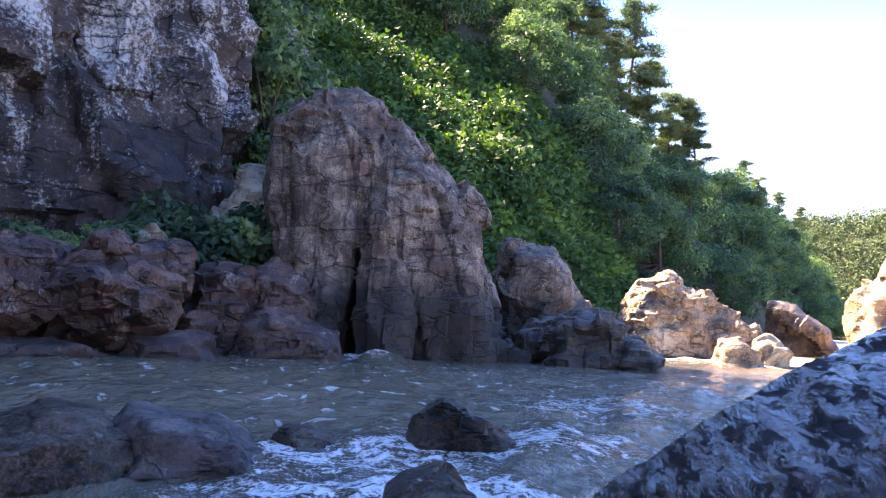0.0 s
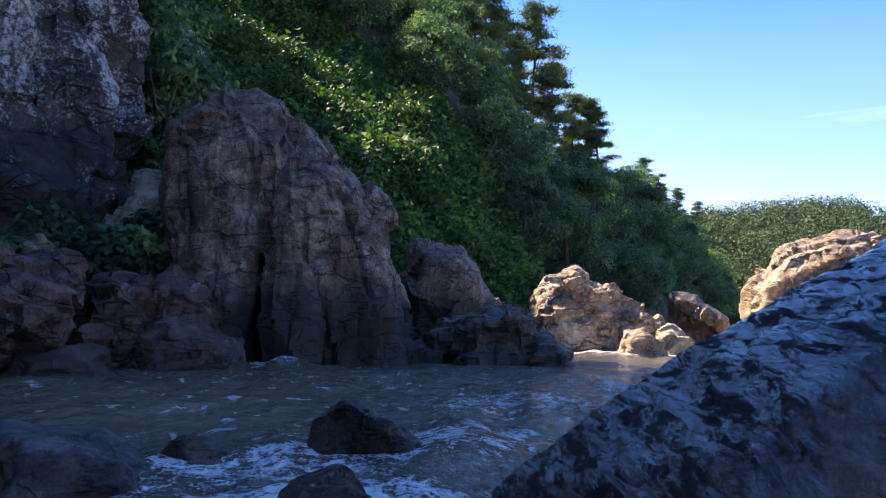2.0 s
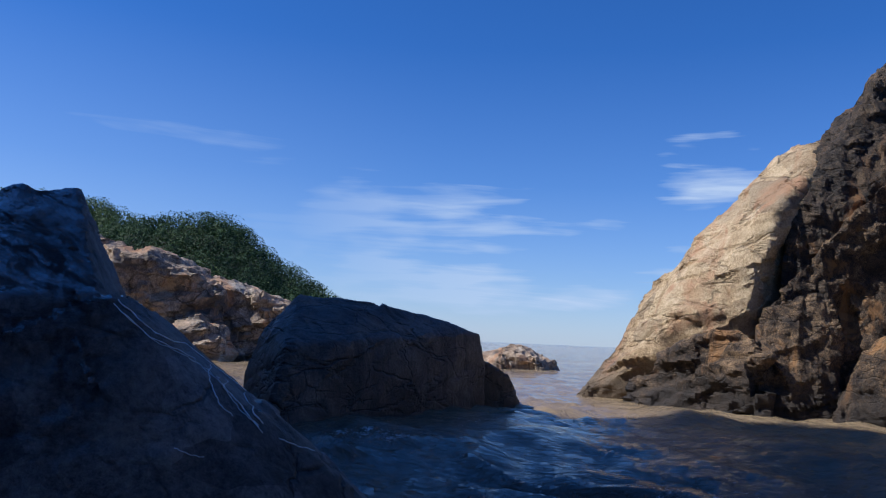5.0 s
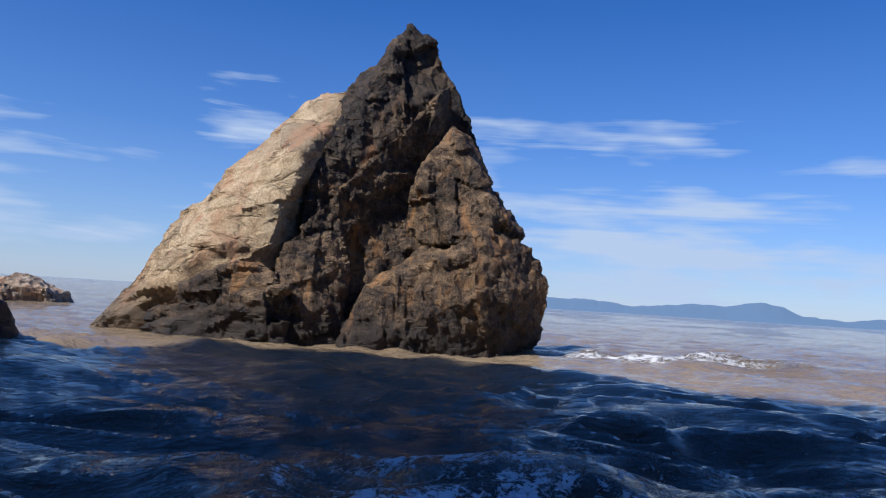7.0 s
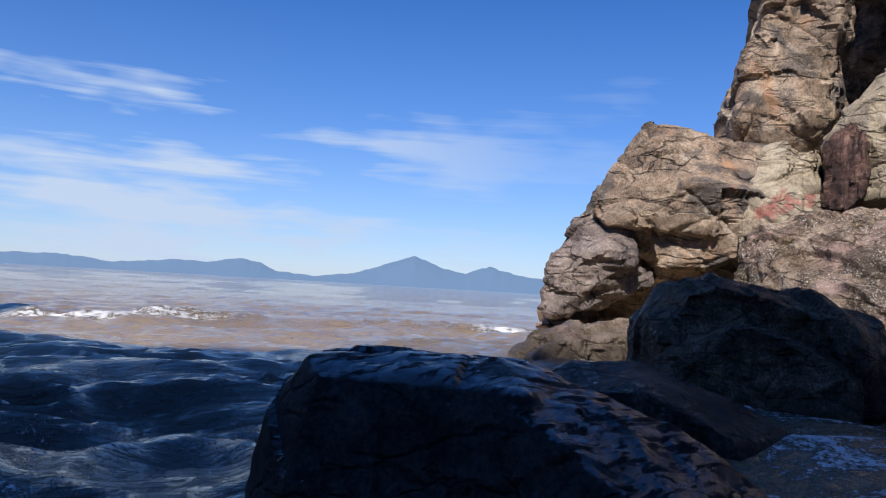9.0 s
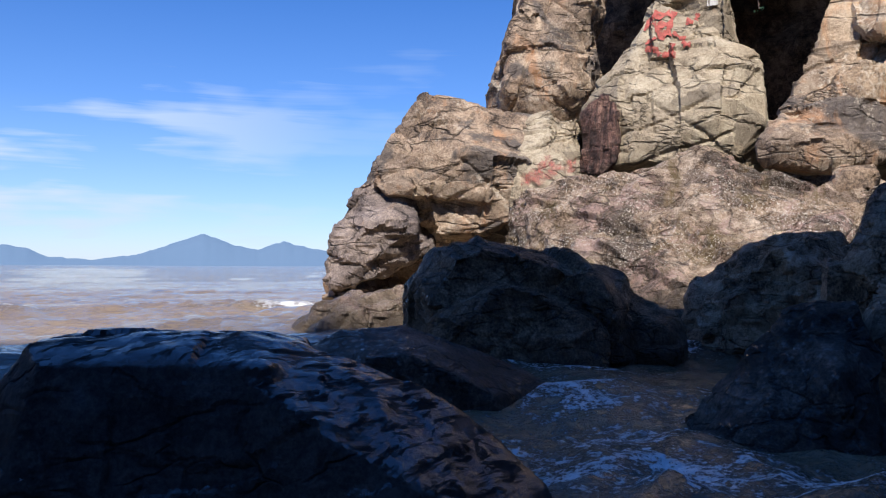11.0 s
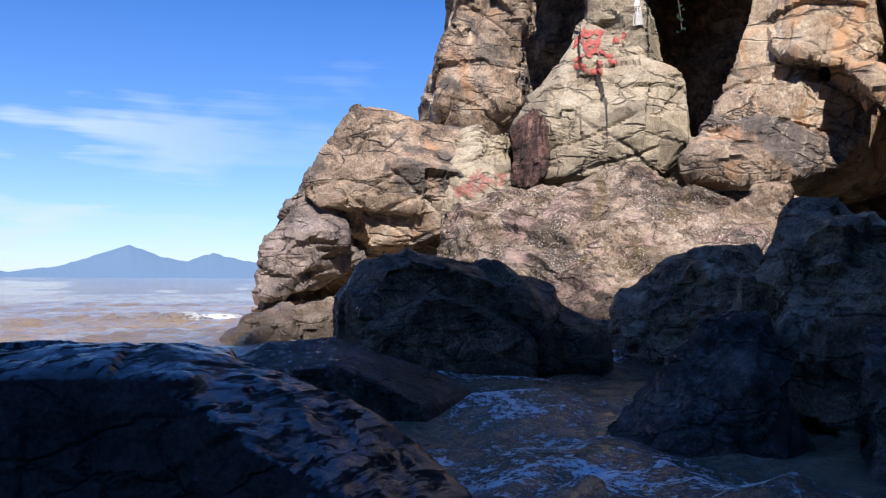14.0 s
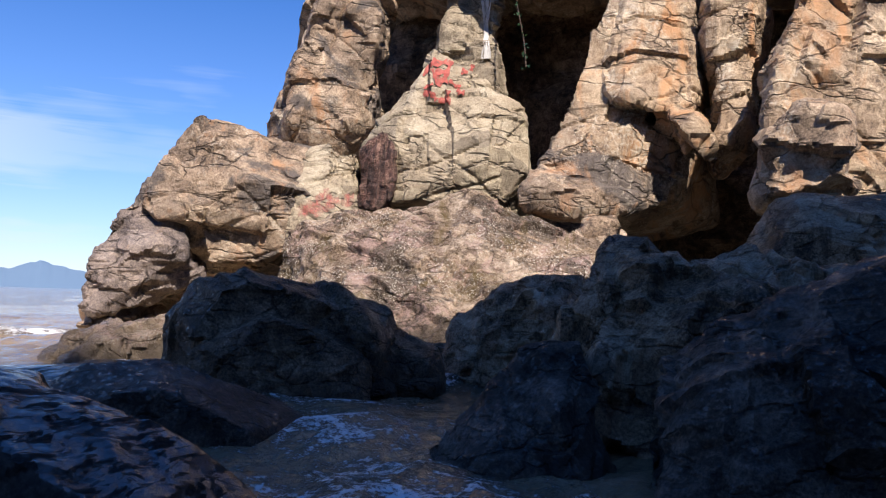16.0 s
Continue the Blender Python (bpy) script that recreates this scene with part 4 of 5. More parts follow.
block(top, [[polar(140.2, 13.4, 2.1), polar(143.6, 13.15, 2.58), polar(146.4, 13.05, 2.5), polar(146.8, 13.1, 1.55), polar(144.2, 13.3, 1.25), polar(141, 13.45, 1.3), polar(146, 15.5, 1.8), polar(142, 15.5, 1.4), polar(148, 15.5, 0.8)]], 0.034, PLANED, TAN, 312, 0.8)
block(top, [[polar(133.2, 13.9, 0.2), polar(134.2, 14.0, 0.5), polar(136.5, 13.9, 0.35), polar(138.0, 14.0, 0.15), polar(133.6, 13.9, -0.4), polar(139, 14.2, -0.4), polar(140, 15.5, -0.4), polar(137, 15, 0.7), polar(146, 15.2, -0.4)]], 0.034, BROKEN, TAN, 313, 0.9)
block(top, [[polar(133.4, 14.2, 1.0), polar(133.6, 14.2, 0.45), polar(134.0, 14.2, -0.3), polar(135.2, 14.4, 1.0), polar(135.4, 14.6, 0.3), polar(136, 14.8, -0.3), polar(135.2, 14.8, 1.0), polar(136, 15.0, -0.3)]], 0.034, CRAG, TAN, 315, 0.9)
block(top, [[polar(134.8, 15.0, 1.6), polar(135.0, 15.2, -0.4), polar(139, 16.1, 1.6), polar(139, 16.1, -0.4), polar(136, 16.5, 1.6), polar(136.5, 16.5, -0.4), polar(141, 17, 1.4), polar(141, 17, -0.4)]], 0.07, CRAG, TAN, 316, 1.0)
block(top, [[polar(136.4, 15.6, 0.5), polar(135.6, 14.1, 2.0), polar(137.8, 13.7, 2.5), polar(140.4, 13.7, 3.4), polar(147.8, 13.6, 3.1), polar(147.6, 13.2, 1.5), polar(145, 13.0, 2.4), polar(143, 14.6, 1.3), polar(140, 15.2, 1.0), polar(138.0, 15.3, 0.8), polar(139.5, 16.2, -0.4), polar(148, 14.9, -0.4),
     polar(138.5, 16.2, 0.6), polar(140, 17, -0.4), polar(150, 17, -0.4), polar(142, 17, 2.4), polar(150, 17, 2.6)]], 0.06, CRAG, TAN, 314, 1.0)
block(top, [spread([(145.0, 3.5), (145.8, 4.5), (145.4, 5.25), (147.5, 6.3), (148.4, 7.2), (152, 7.5), (152.8, 5.6), (151.4, 4.9), (151.0, 3.5), (148, 3.2)], 15.6, 0.7, 1.5, 0.7)],
     0.034, BLOCKY, TAN, 32, 1.2)
block(top, [[polar(152.4, 13.9, 3.8), polar(155.7, 13.9, 5.1), polar(159.6, 13.95, 4.55), polar(160.2, 13.9, 4.0), polar(154.0, 13.5, 3.9), polar(156.5, 13.7, 4.6), polar(158, 15.5, 4.2), polar(154, 15.5, 3), polar(161, 15.5, 3.6)]],
     0.034, PLANED, CREAM, 331, 1.2)
block(top, [[polar(150.9, 13.7, 2.25), polar(151.3, 13.8, 3.35), polar(152.7, 13.7, 3.95), polar(155, 13.5, 4.1), polar(160, 13.6, 4.2), polar(162.0, 13.7, 4.1), polar(163.0, 13.7, 3.6), polar(163.1, 13.6, 3.0), polar(161.2, 13.4, 2.45),
     polar(154.5, 13.0, 2.4), polar(154.4, 13.05, 3.6), polar(161, 13.2, 3.4), polar(158, 15.5, 3.6), polar(153, 15.5, 2), polar(163, 15.5, 2)]],
     0.034, PLANED, CREAM, 33, 1.2)
block(top, [[polar(146.1, 12.95, 1.6), polar(146.8, 13.1, 2.5), polar(147.8, 13.6, 3.1), polar(151.0, 13.55, 3.28), polar(151.2, 13.4, 2.3), polar(149, 12.95, 1.75), polar(147, 12.9, 1.3), polar(150, 15.3, 3.0), polar(147, 15.2, 1.5), polar(151, 15.2, 1.8)]], 0.034, PLANED, CREAM, 34, 1.0)
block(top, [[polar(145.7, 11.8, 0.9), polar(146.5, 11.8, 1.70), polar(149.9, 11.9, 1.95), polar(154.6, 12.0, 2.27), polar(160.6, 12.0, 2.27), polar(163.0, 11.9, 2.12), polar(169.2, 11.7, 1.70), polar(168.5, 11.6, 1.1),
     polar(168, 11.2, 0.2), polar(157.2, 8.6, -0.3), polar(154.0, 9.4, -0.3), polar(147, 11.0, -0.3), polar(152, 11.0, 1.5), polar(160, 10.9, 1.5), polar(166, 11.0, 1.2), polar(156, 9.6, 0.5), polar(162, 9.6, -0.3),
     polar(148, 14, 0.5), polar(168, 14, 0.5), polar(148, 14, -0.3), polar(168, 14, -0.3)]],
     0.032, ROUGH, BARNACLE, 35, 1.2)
# leaning block right of the recess: core, upper and lower bulges
block(top, [turned([polar(163.6, 12.8, 2.5), polar(165.6, 12.9, 3.35), polar(167.7, 12.9, 4.3), polar(169.7, 12.9, 5.6), polar(170.3, 12.9, 7.2), polar(175, 12.9, 7.2), polar(175.2, 12.8, 4.3), polar(174.4, 12.7, 3.3), polar(172.6, 12.6, 2.5), polar(167, 12.5, 2.25), polar(170.5, 12.3, 3.9),
     polar(170, 15, 2.2), polar(175, 15, 2.5), polar(168, 15, 4)], 168, 0.14)], 0.034, PLANED, SUNNY, 36, 1.2)
block(top, [turned([polar(167.2, 12.9, 4.1), polar(169.6, 12.9, 5.5), polar(170.3, 12.8, 7.1), polar(174.6, 12.8, 7.1), polar(174.8, 12.7, 5.0), polar(173.9, 12.0, 3.65), polar(170.0, 12.05, 3.85), polar(168.4, 12.4, 4.1), polar(170.4, 12.3, 5.2), polar(173, 12.3, 5.3), polar(170, 14, 4.2), polar(174, 14, 4.2)], 168, 0.14)], 0.034, PLANED, SUNNY, 361, 1.0)
block(top, [turned([polar(163.0, 12.7, 2.32), polar(165.5, 12.8, 3.3), polar(167.2, 12.8, 4.1), polar(169.5, 12.7, 3.9), polar(173.6, 12.6, 3.1), polar(173.5, 12.5, 2.85), polar(172.6, 12.4, 2.4), polar(170, 12.2, 2.3), polar(166, 12.4, 2.2), polar(168, 12.25, 3.0),
     polar(171, 12.25, 2.8), polar(168, 14, 2.4), polar(172, 14, 2.4)], 168, 0.12)], 0.034, BLOCKY, TAN, 362, 1.0)
block(top, [spread([(172.2, 3.4), (172.6, 3.75), (174.4, 3.6), (174.7, 3.2), (173.6, 3.05)], 12.6, 0.2, 0.6)], 0.034, BLOCKY, SUNNY, 363, 0.8)
block(top, [spread([(174.7, 7.0), (177.4, 7.0), (178.4, 4.5), (177.8, 3.4), (175.7, 2.85), (175.2, 4.2)], 13.5, 0.5, 1.2, 0.75)], 0.034, BLOCKY, SUNNY, 37, 1.1)
block(top, [turned(spread([(178.4, 2.3), (178.4, 3.4), (180.2, 3.7), (181.4, 5.2), (182, 7.0), (192, 7.0), (192, 1.5), (182.5, 2.2)], 12.6, 0.3, 2.0, 0.9), 181, 0.16)], 0.034, BLOCKY, SUNNY, 38, 1.4)
block(top, [spread([(178.3, 2.2), (178.6, 3.2), (181, 3.6), (183.5, 3.4), (184, 2.5), (182, 2.3)], 12.0, 0.4, 0.8, 0.8)], 0.04, CRAG, TAN, 39, 1.0)
block(top, [spread([(166.6, 1.7), (167.2, 2.02), (169.0, 2.05), (169.7, 1.7)], 11.9, 0.2, 0.4)], 0.04, BLOCKY, TAN, 40, 0.6)
# striated panel on the seaward side of the pale block
block(top, [[polar(151.0, 13.4, 2.3), polar(151.2, 13.45, 3.25), polar(152.6, 13.2, 3.55), polar(153.4, 13.0, 3.3), polar(153.6, 12.95, 2.5), polar(152.5, 13.05, 2.2), polar(152, 14.2, 2.4), polar(152, 14.2, 3.4), polar(154, 14, 2.4), polar(154, 14, 3.3)]], 0.035, RIBBED, STRIPED, 46, 0.35)
# deep recess behind the blocks, its shade put into the dark rock colour
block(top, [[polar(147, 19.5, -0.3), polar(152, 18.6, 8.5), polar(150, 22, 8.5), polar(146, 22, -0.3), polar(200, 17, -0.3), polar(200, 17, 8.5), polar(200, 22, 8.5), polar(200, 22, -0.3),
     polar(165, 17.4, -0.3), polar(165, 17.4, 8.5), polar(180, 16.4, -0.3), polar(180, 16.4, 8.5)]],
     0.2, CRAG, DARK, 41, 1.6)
# unseen brows that roof it, added to throw shade into the recess
block(top, [[polar(151.5, 15.2, 7.2), polar(153, 14.4, 9.5), polar(169.5, 14.0, 6.9), polar(170, 13.8, 9.5), polar(152, 20, 7.2), polar(152, 20, 9.5), polar(170, 19, 7.0), polar(170, 19, 9.5), polar(160, 14.2, 6.8)]],
     0.12, CRAG, TAN, 42, 1.3)
block(top, [[polar(176.5, 14.6, 6.4), polar(176.5, 14.2, 9), polar(183, 14.2, 6.4), polar(183, 14.0, 9), polar(176, 18, 6.6), polar(184, 18, 6.6), polar(184, 18, 9), polar(176, 18, 9)]],
     0.12, CRAG, TAN, 43, 1.3)
block(top, [spread([(156.2, 4.2), (156.4, 6.0), (157.5, 7.2), (160.8, 7.2), (160.6, 4.2)], 15.4, 0.4, 0.8, 0.85)], 0.06, BLOCKY, CREAM, 45, 1.0)

# ---- lichened cliff, and the unseen rock added behind the standing place to shade it ----
top = crag("shaded_cliff", "tall grey cliff patched with white lichen, in shade", "cliff")
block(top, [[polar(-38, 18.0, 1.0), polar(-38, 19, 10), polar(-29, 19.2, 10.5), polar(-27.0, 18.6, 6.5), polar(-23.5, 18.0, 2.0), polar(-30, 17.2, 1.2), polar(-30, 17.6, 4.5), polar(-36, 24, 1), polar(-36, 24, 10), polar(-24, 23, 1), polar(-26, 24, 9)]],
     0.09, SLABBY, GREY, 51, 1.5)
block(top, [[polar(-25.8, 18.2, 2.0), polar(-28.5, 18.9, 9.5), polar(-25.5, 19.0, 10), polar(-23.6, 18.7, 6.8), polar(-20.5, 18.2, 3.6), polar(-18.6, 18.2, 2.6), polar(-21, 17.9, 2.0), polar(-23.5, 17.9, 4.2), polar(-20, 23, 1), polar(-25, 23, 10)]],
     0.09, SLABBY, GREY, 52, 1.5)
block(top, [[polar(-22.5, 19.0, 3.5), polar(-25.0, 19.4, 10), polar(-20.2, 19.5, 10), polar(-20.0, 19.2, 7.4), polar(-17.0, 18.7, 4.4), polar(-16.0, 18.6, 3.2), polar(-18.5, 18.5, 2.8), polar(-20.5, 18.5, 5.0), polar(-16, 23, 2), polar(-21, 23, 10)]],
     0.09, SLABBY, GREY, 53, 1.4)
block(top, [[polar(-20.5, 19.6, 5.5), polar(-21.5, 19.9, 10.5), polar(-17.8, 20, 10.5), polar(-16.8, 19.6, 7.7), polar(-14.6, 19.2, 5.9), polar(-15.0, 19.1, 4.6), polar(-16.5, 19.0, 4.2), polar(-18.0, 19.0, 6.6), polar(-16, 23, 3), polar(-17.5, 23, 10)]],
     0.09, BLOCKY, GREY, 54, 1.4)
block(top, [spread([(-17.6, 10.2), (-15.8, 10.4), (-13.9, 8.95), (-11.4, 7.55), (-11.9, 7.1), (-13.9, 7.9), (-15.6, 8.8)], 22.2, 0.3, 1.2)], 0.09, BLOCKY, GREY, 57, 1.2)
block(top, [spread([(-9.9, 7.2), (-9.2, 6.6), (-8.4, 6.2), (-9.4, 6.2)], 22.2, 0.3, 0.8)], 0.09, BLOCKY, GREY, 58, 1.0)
# unseen headland behind, added to cast shade; its crest heights run south to north
SHADE_CREST = [(-8, 4), (-3, 12), (2.8, 19), (7.5, 24.5), (13.4, 29.5), (19, 34.6), (24, 36.5), (28, 38.5), (33, 32), (37, 18)]
for k, ((y0, z0), (y1, z1)) in enumerate(zip(SHADE_CREST, SHADE_CREST[1:])):
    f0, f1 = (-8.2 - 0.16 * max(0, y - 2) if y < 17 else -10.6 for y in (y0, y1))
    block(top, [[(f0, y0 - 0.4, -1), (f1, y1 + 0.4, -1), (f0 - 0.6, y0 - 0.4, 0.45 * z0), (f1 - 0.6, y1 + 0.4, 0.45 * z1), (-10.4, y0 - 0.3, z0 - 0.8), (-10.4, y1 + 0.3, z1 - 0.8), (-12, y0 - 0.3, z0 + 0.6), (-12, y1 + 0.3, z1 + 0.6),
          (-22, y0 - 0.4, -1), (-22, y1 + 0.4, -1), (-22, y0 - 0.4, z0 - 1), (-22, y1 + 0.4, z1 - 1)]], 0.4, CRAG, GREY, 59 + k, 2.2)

# ---- beach ----
m = Mat("wet pale sand")
SAND = m.done(m.ramp(m.noise(1.5, 5), (0.35, (0.26, 0.21, 0.15)), (0.65, (0.42, 0.36, 0.27))), m.ramp(m.noise(0.7, 3), (0.4, 0.35), (0.6, 0.8)), m.bump(m.noise(18, 5), 0.5, 0.03))
ba, bd = np.meshgrid(np.radians(np.linspace(13.5, 30, 60)), np.linspace(20.6, 34, 50), indexing="ij")
bx, by = (bd * np.sin(ba)).ravel(), (bd * np.cos(ba)).ravel()
bz = 0.055 * (bd.ravel() - 21.8) + 0.05 * fbm(np.stack([bx, by, 0 * bx], 1) / 1.5, 3, 81)
ids = np.arange(ba.size).reshape(ba.shape)
quads = np.stack([ids[:-1, :-1], ids[:-1, 1:], ids[1:, 1:], ids[1:, :-1]], -1).reshape(-1, 4)
tagged(new("beach", mesh_of("beach", np.stack([bx, by, bz], 1).tolist(), quads.tolist(), SAND, True)), "small strip of wet pale sand between boulders", "beach", kind="structure")

# ---- wooded hill ----
def interp(a, table):
    return np.interp(a, [r[0] for r in table], [r[1] for r in table])


SHORE = [(-40, 22), (-14, 21), (-10, 19.5), (0, 20), (5, 21.5), (10, 24), (15, 28), (20, 33), (24, 48), (26, 70)]
RIDGE = [(-40, 48), (0, 52), (12, 62), (20, 82), (25, 105), (26, 110)]
SKYLINE = [(-40, 34), (-10, 30), (4, 25.5), (8, 21.5), (10, 18.0), (12, 14.5), (14, 12.6), (17.7, 11.4), (20, 10.6), (22.5, 8.6), (24.7, 6.6), (25.6, 4.5), (26.4, 0)]


def hill(x, y):
    az, d = np.degrees(np.arctan2(x, y)), np.sqrt(x * x + y * y)
    ds, dr = interp(az, SHORE), interp(az, RIDGE)
    top = np.maximum(dr * np.tan(np.radians(interp(az, SKYLINE))) - 4.3, 0.0)
    s = np.clip((d - ds) / (dr - ds), -0.2, 1.0)
    z = np.where(s > 0, 0.4 + top * np.abs(s) ** 0.8, 0.4 + s * 12) - np.clip(d - dr, 0, 60) * 0.12
    z = z + np.clip(s, 0, 0.3) * 4 * value_noise(np.stack([x, y, 0 * x], 1) / 4.0, 3)
    return np.where(az > 26.4, -3.0, z)


m = Mat("dark earth under the wood")
EARTH = m.done(m.ramp(m.noise(0.8, 5), (0.35, (0.018, 0.022, 0.012)), (0.65, (0.05, 0.055, 0.03))), 0.95, m.bump(m.noise(4, 5), 0.8, 0.2))
ga, gd = np.meshgrid(np.radians(np.arange(-40, 27.01, 0.5)), np.concatenate([np.arange(17, 45, 0.6), np.arange(45, 170, 2.5)]), indexing="ij")
gx, gy = (gd * np.sin(ga)).ravel(), (gd * np.cos(ga)).ravel()
ids = np.arange(ga.size).reshape(ga.shape)
quads = np.stack([ids[:-1, :-1], ids[:-1, 1:], ids[1:, 1:], ids[1:, :-1]], -1).reshape(-1, 4)
tagged(new("hillside", mesh_of("hillside", np.stack([gx, gy, hill(gx, gy)], 1).tolist(), quads.tolist(), EARTH, True)), "steep dark hillside under the wood", "hillside", kind="structure")


def leaf_material(name, dark, mid, light, scale=1.0, glow=0.2):
    m = Mat(name)
    n = m.t.nodes.new("ShaderNodeNewGeometry")
    isl = n.outputs["Random Per Island"]
    info = m.t.nodes.new("ShaderNodeObjectInfo")
    f = m.math("MULTIPLY_ADD", isl, 0.32, m.math("MULTIPLY_ADD", m.ramp(m.noise(0.9 / scale, 4, 0.6), (0.32, 0.0), (0.68, 1.0)), 0.7, m.math("MULTIPLY", info.outputs["Random"], 0.3)))
    col = m.ramp(f, (0.35, dark), (0.7, mid), (1.0, light))
    through_leaf, both = m.t.nodes.new("ShaderNodeBsdfTranslucent"), m.t.nodes.new("ShaderNodeMixShader")
    m.link(m.mix(1.0, col, (1.2, 1.35, 0.6), "MULTIPLY"), through_leaf.inputs["Color"])
    both.inputs[0].default_value = glow
    m.link(m.b.outputs[0], both.inputs[1])
    m.link(through_leaf.outputs[0], both.inputs[2])
    m.link(both.outputs[0], m.t.nodes["Material Output"].inputs["Surface"])
    return m.done(col, 0.6, None, Specular_IOR_Level=0.12)


BROAD = leaf_material("dark green broad leaves", (0.030, 0.070, 0.050), (0.088, 0.172, 0.100), (0.20, 0.31, 0.13), glow=0.36)
NEEDLE = leaf_material("dark pine needles", (0.048, 0.082, 0.056), (0.095, 0.15, 0.09), (0.17, 0.22, 0.11), glow=0.3)
VINE = leaf_material("fresh green vine leaves", (0.020, 0.056, 0.022), (0.048, 0.118, 0.034), (0.125, 0.22, 0.046), glow=0.24)
FAR_LEAF = leaf_material("far sunlit wood", (0.02, 0.042, 0.022), (0.06, 0.10, 0.045), (0.13, 0.17, 0.075), 2.6, glow=0.1)
m = Mat("grey-brown bark")
BARK = m.done(m.ramp(m.noise(3, 5, 0.6, 0.5, m.pos(1, 1, 0.2)), (0.4, (0.05, 0.035, 0.028)), (0.65, (0.16, 0.11, 0.085))), 0.9, m.bump(m.noise(12, 5), 0.8, 0.04))
rng = np.random.default_rng(7)


def leaves(centres, normals, size, rng, jitter=0.9, long=1.5):
    """Bent leaf blades (two triangles each) at the given places."""
    n = len(centres)
    nn = normals + jitter * rng.normal(size=(n, 3))
    nn /= np.linalg.norm(nn, axis=1)[:, None] + 1e-9
    u = np.cross(nn, rng.normal(size=(n, 3)))
    u /= np.linalg.norm(u, axis=1)[:, None] + 1e-9
    v = np.cross(nn, u)
    s = size * rng.uniform(0.6, 1.3, (n, 1))
    tip, side = u * s * 0.5 * long, v * s * 0.5
    quad = np.stack([centres - tip, centres + side - nn * s * 0.15, centres + tip, centres - side - nn * s * 0.15], 1)
    return quad.reshape(-1, 3)


def blades(centres, normals, size, rng, jitter=0.9, long=1.3):
    """Small pointed leaves, one triangle each."""
    q = leaves(centres, normals, size, rng, jitter, long).reshape(-1, 4, 3)
    return np.stack([q[:, 0], q[:, 1], 0.7 * q[:, 2] + 0.3 * q[:, 3]], 1).reshape(-1, 3)


def blade_mesh(name, tris, material):
    return mesh_of(name, tris.tolist(), np.arange(len(tris)).reshape(-1, 3).tolist(), material)


def leaf_mesh(name, quads, material):
    n = len(quads) // 4
    f = np.arange(n * 4).reshape(n, 4)
    tris = np.concatenate([f[:, [0, 1, 2]], f[:, [0, 2, 3]]])
    return mesh_of(name, quads.tolist(), tris.tolist(), material)


def tube(path, radii, sides=6):
    """A tapered limb along a path."""
    verts, faces = [], []
    for i, (p, r) in enumerate(zip(path, radii)):
        a = Vector(path[min(i + 1, len(path) - 1)]) - Vector(path[max(i - 1, 0)])
        q = a.to_track_quat("Z", "Y")
        for k in range(sides):
            t = 2 * math.pi * k / sides
            verts.append(Vector(p) + q @ Vector((r * math.cos(t), r * math.sin(t), 0)))
    for i in range(len(path) - 1):
        for k in range(sides):
            a, b = i * sides + k, i * sides + (k + 1) % sides
            faces.append((a, b, b + sides, a + sides))
    faces.append(tuple(range((len(path) - 1) * sides, len(path) * sides)))
    return verts, faces


def joined(limbs):
    verts, faces = [], []
    for v, f in limbs:
        o = len(verts)
        verts += v
        faces += [tuple(i + o for i in q) for q in f]
    return verts, faces


def broad_tree(seed, height, width, n):
    """A bushy evergreen: short trunk with limbs, crown of leaf clumps."""
    r = np.random.default_rng(seed)
    top = tagged(new("tree"), "dense dark green broadleaf tree on the hillside", "tree", "trees of the wood")
    limbs = [tube([(0, 0, -0.6), (0.1, 0, height * 0.3), (0.05, 0.1, height * 0.75)], (0.16, 0.12, 0.03))]
    cl = []
    for k in range(24):
        a, h = r.uniform(0, 6.28), r.uniform(0.12, 0.9)
        rad = width * 0.5 * r.uniform(0.45, 1.0) * math.sin(math.pi * (0.2 + 0.75 * h)) 
        c = np.array((rad * math.cos(a), rad * math.sin(a), height * h))
        cl.append((c, width * r.uniform(0.10, 0.21)))
        if k < 5:
            limbs.append(tube([(0.08, 0.02, height * 0.25 + 0.06 * k), tuple(c * 0.6 + (0, 0, 0.1)), tuple(c)], (0.07, 0.05, 0.015), 5))
    cl.append((np.array((0, 0, height * 0.9)), width * 0.2))
    out = []
    for c, s in cl:
        m_ = int(n / len(cl))
        v = r.normal(size=(m_, 3))
        v /= np.linalg.norm(v, axis=1)[:, None]
        rad = s * (0.75 + 0.45 * r.random((m_, 1))) * (1 + 0.25 * fbm(v * 2 + c, 2, seed)[:, None])
        out.append(blades(c + v * rad * np.array((1, 1, 0.62)), v + (0, 0, 0.55), 0.15, r, 0.5))
    v, f = joined(limbs)
    link_part("trunk", mesh_of("trunk", v, f, BARK, True), top)
    link_part("crown", blade_mesh("crown", np.concatenate(out), BROAD), top)
    return top


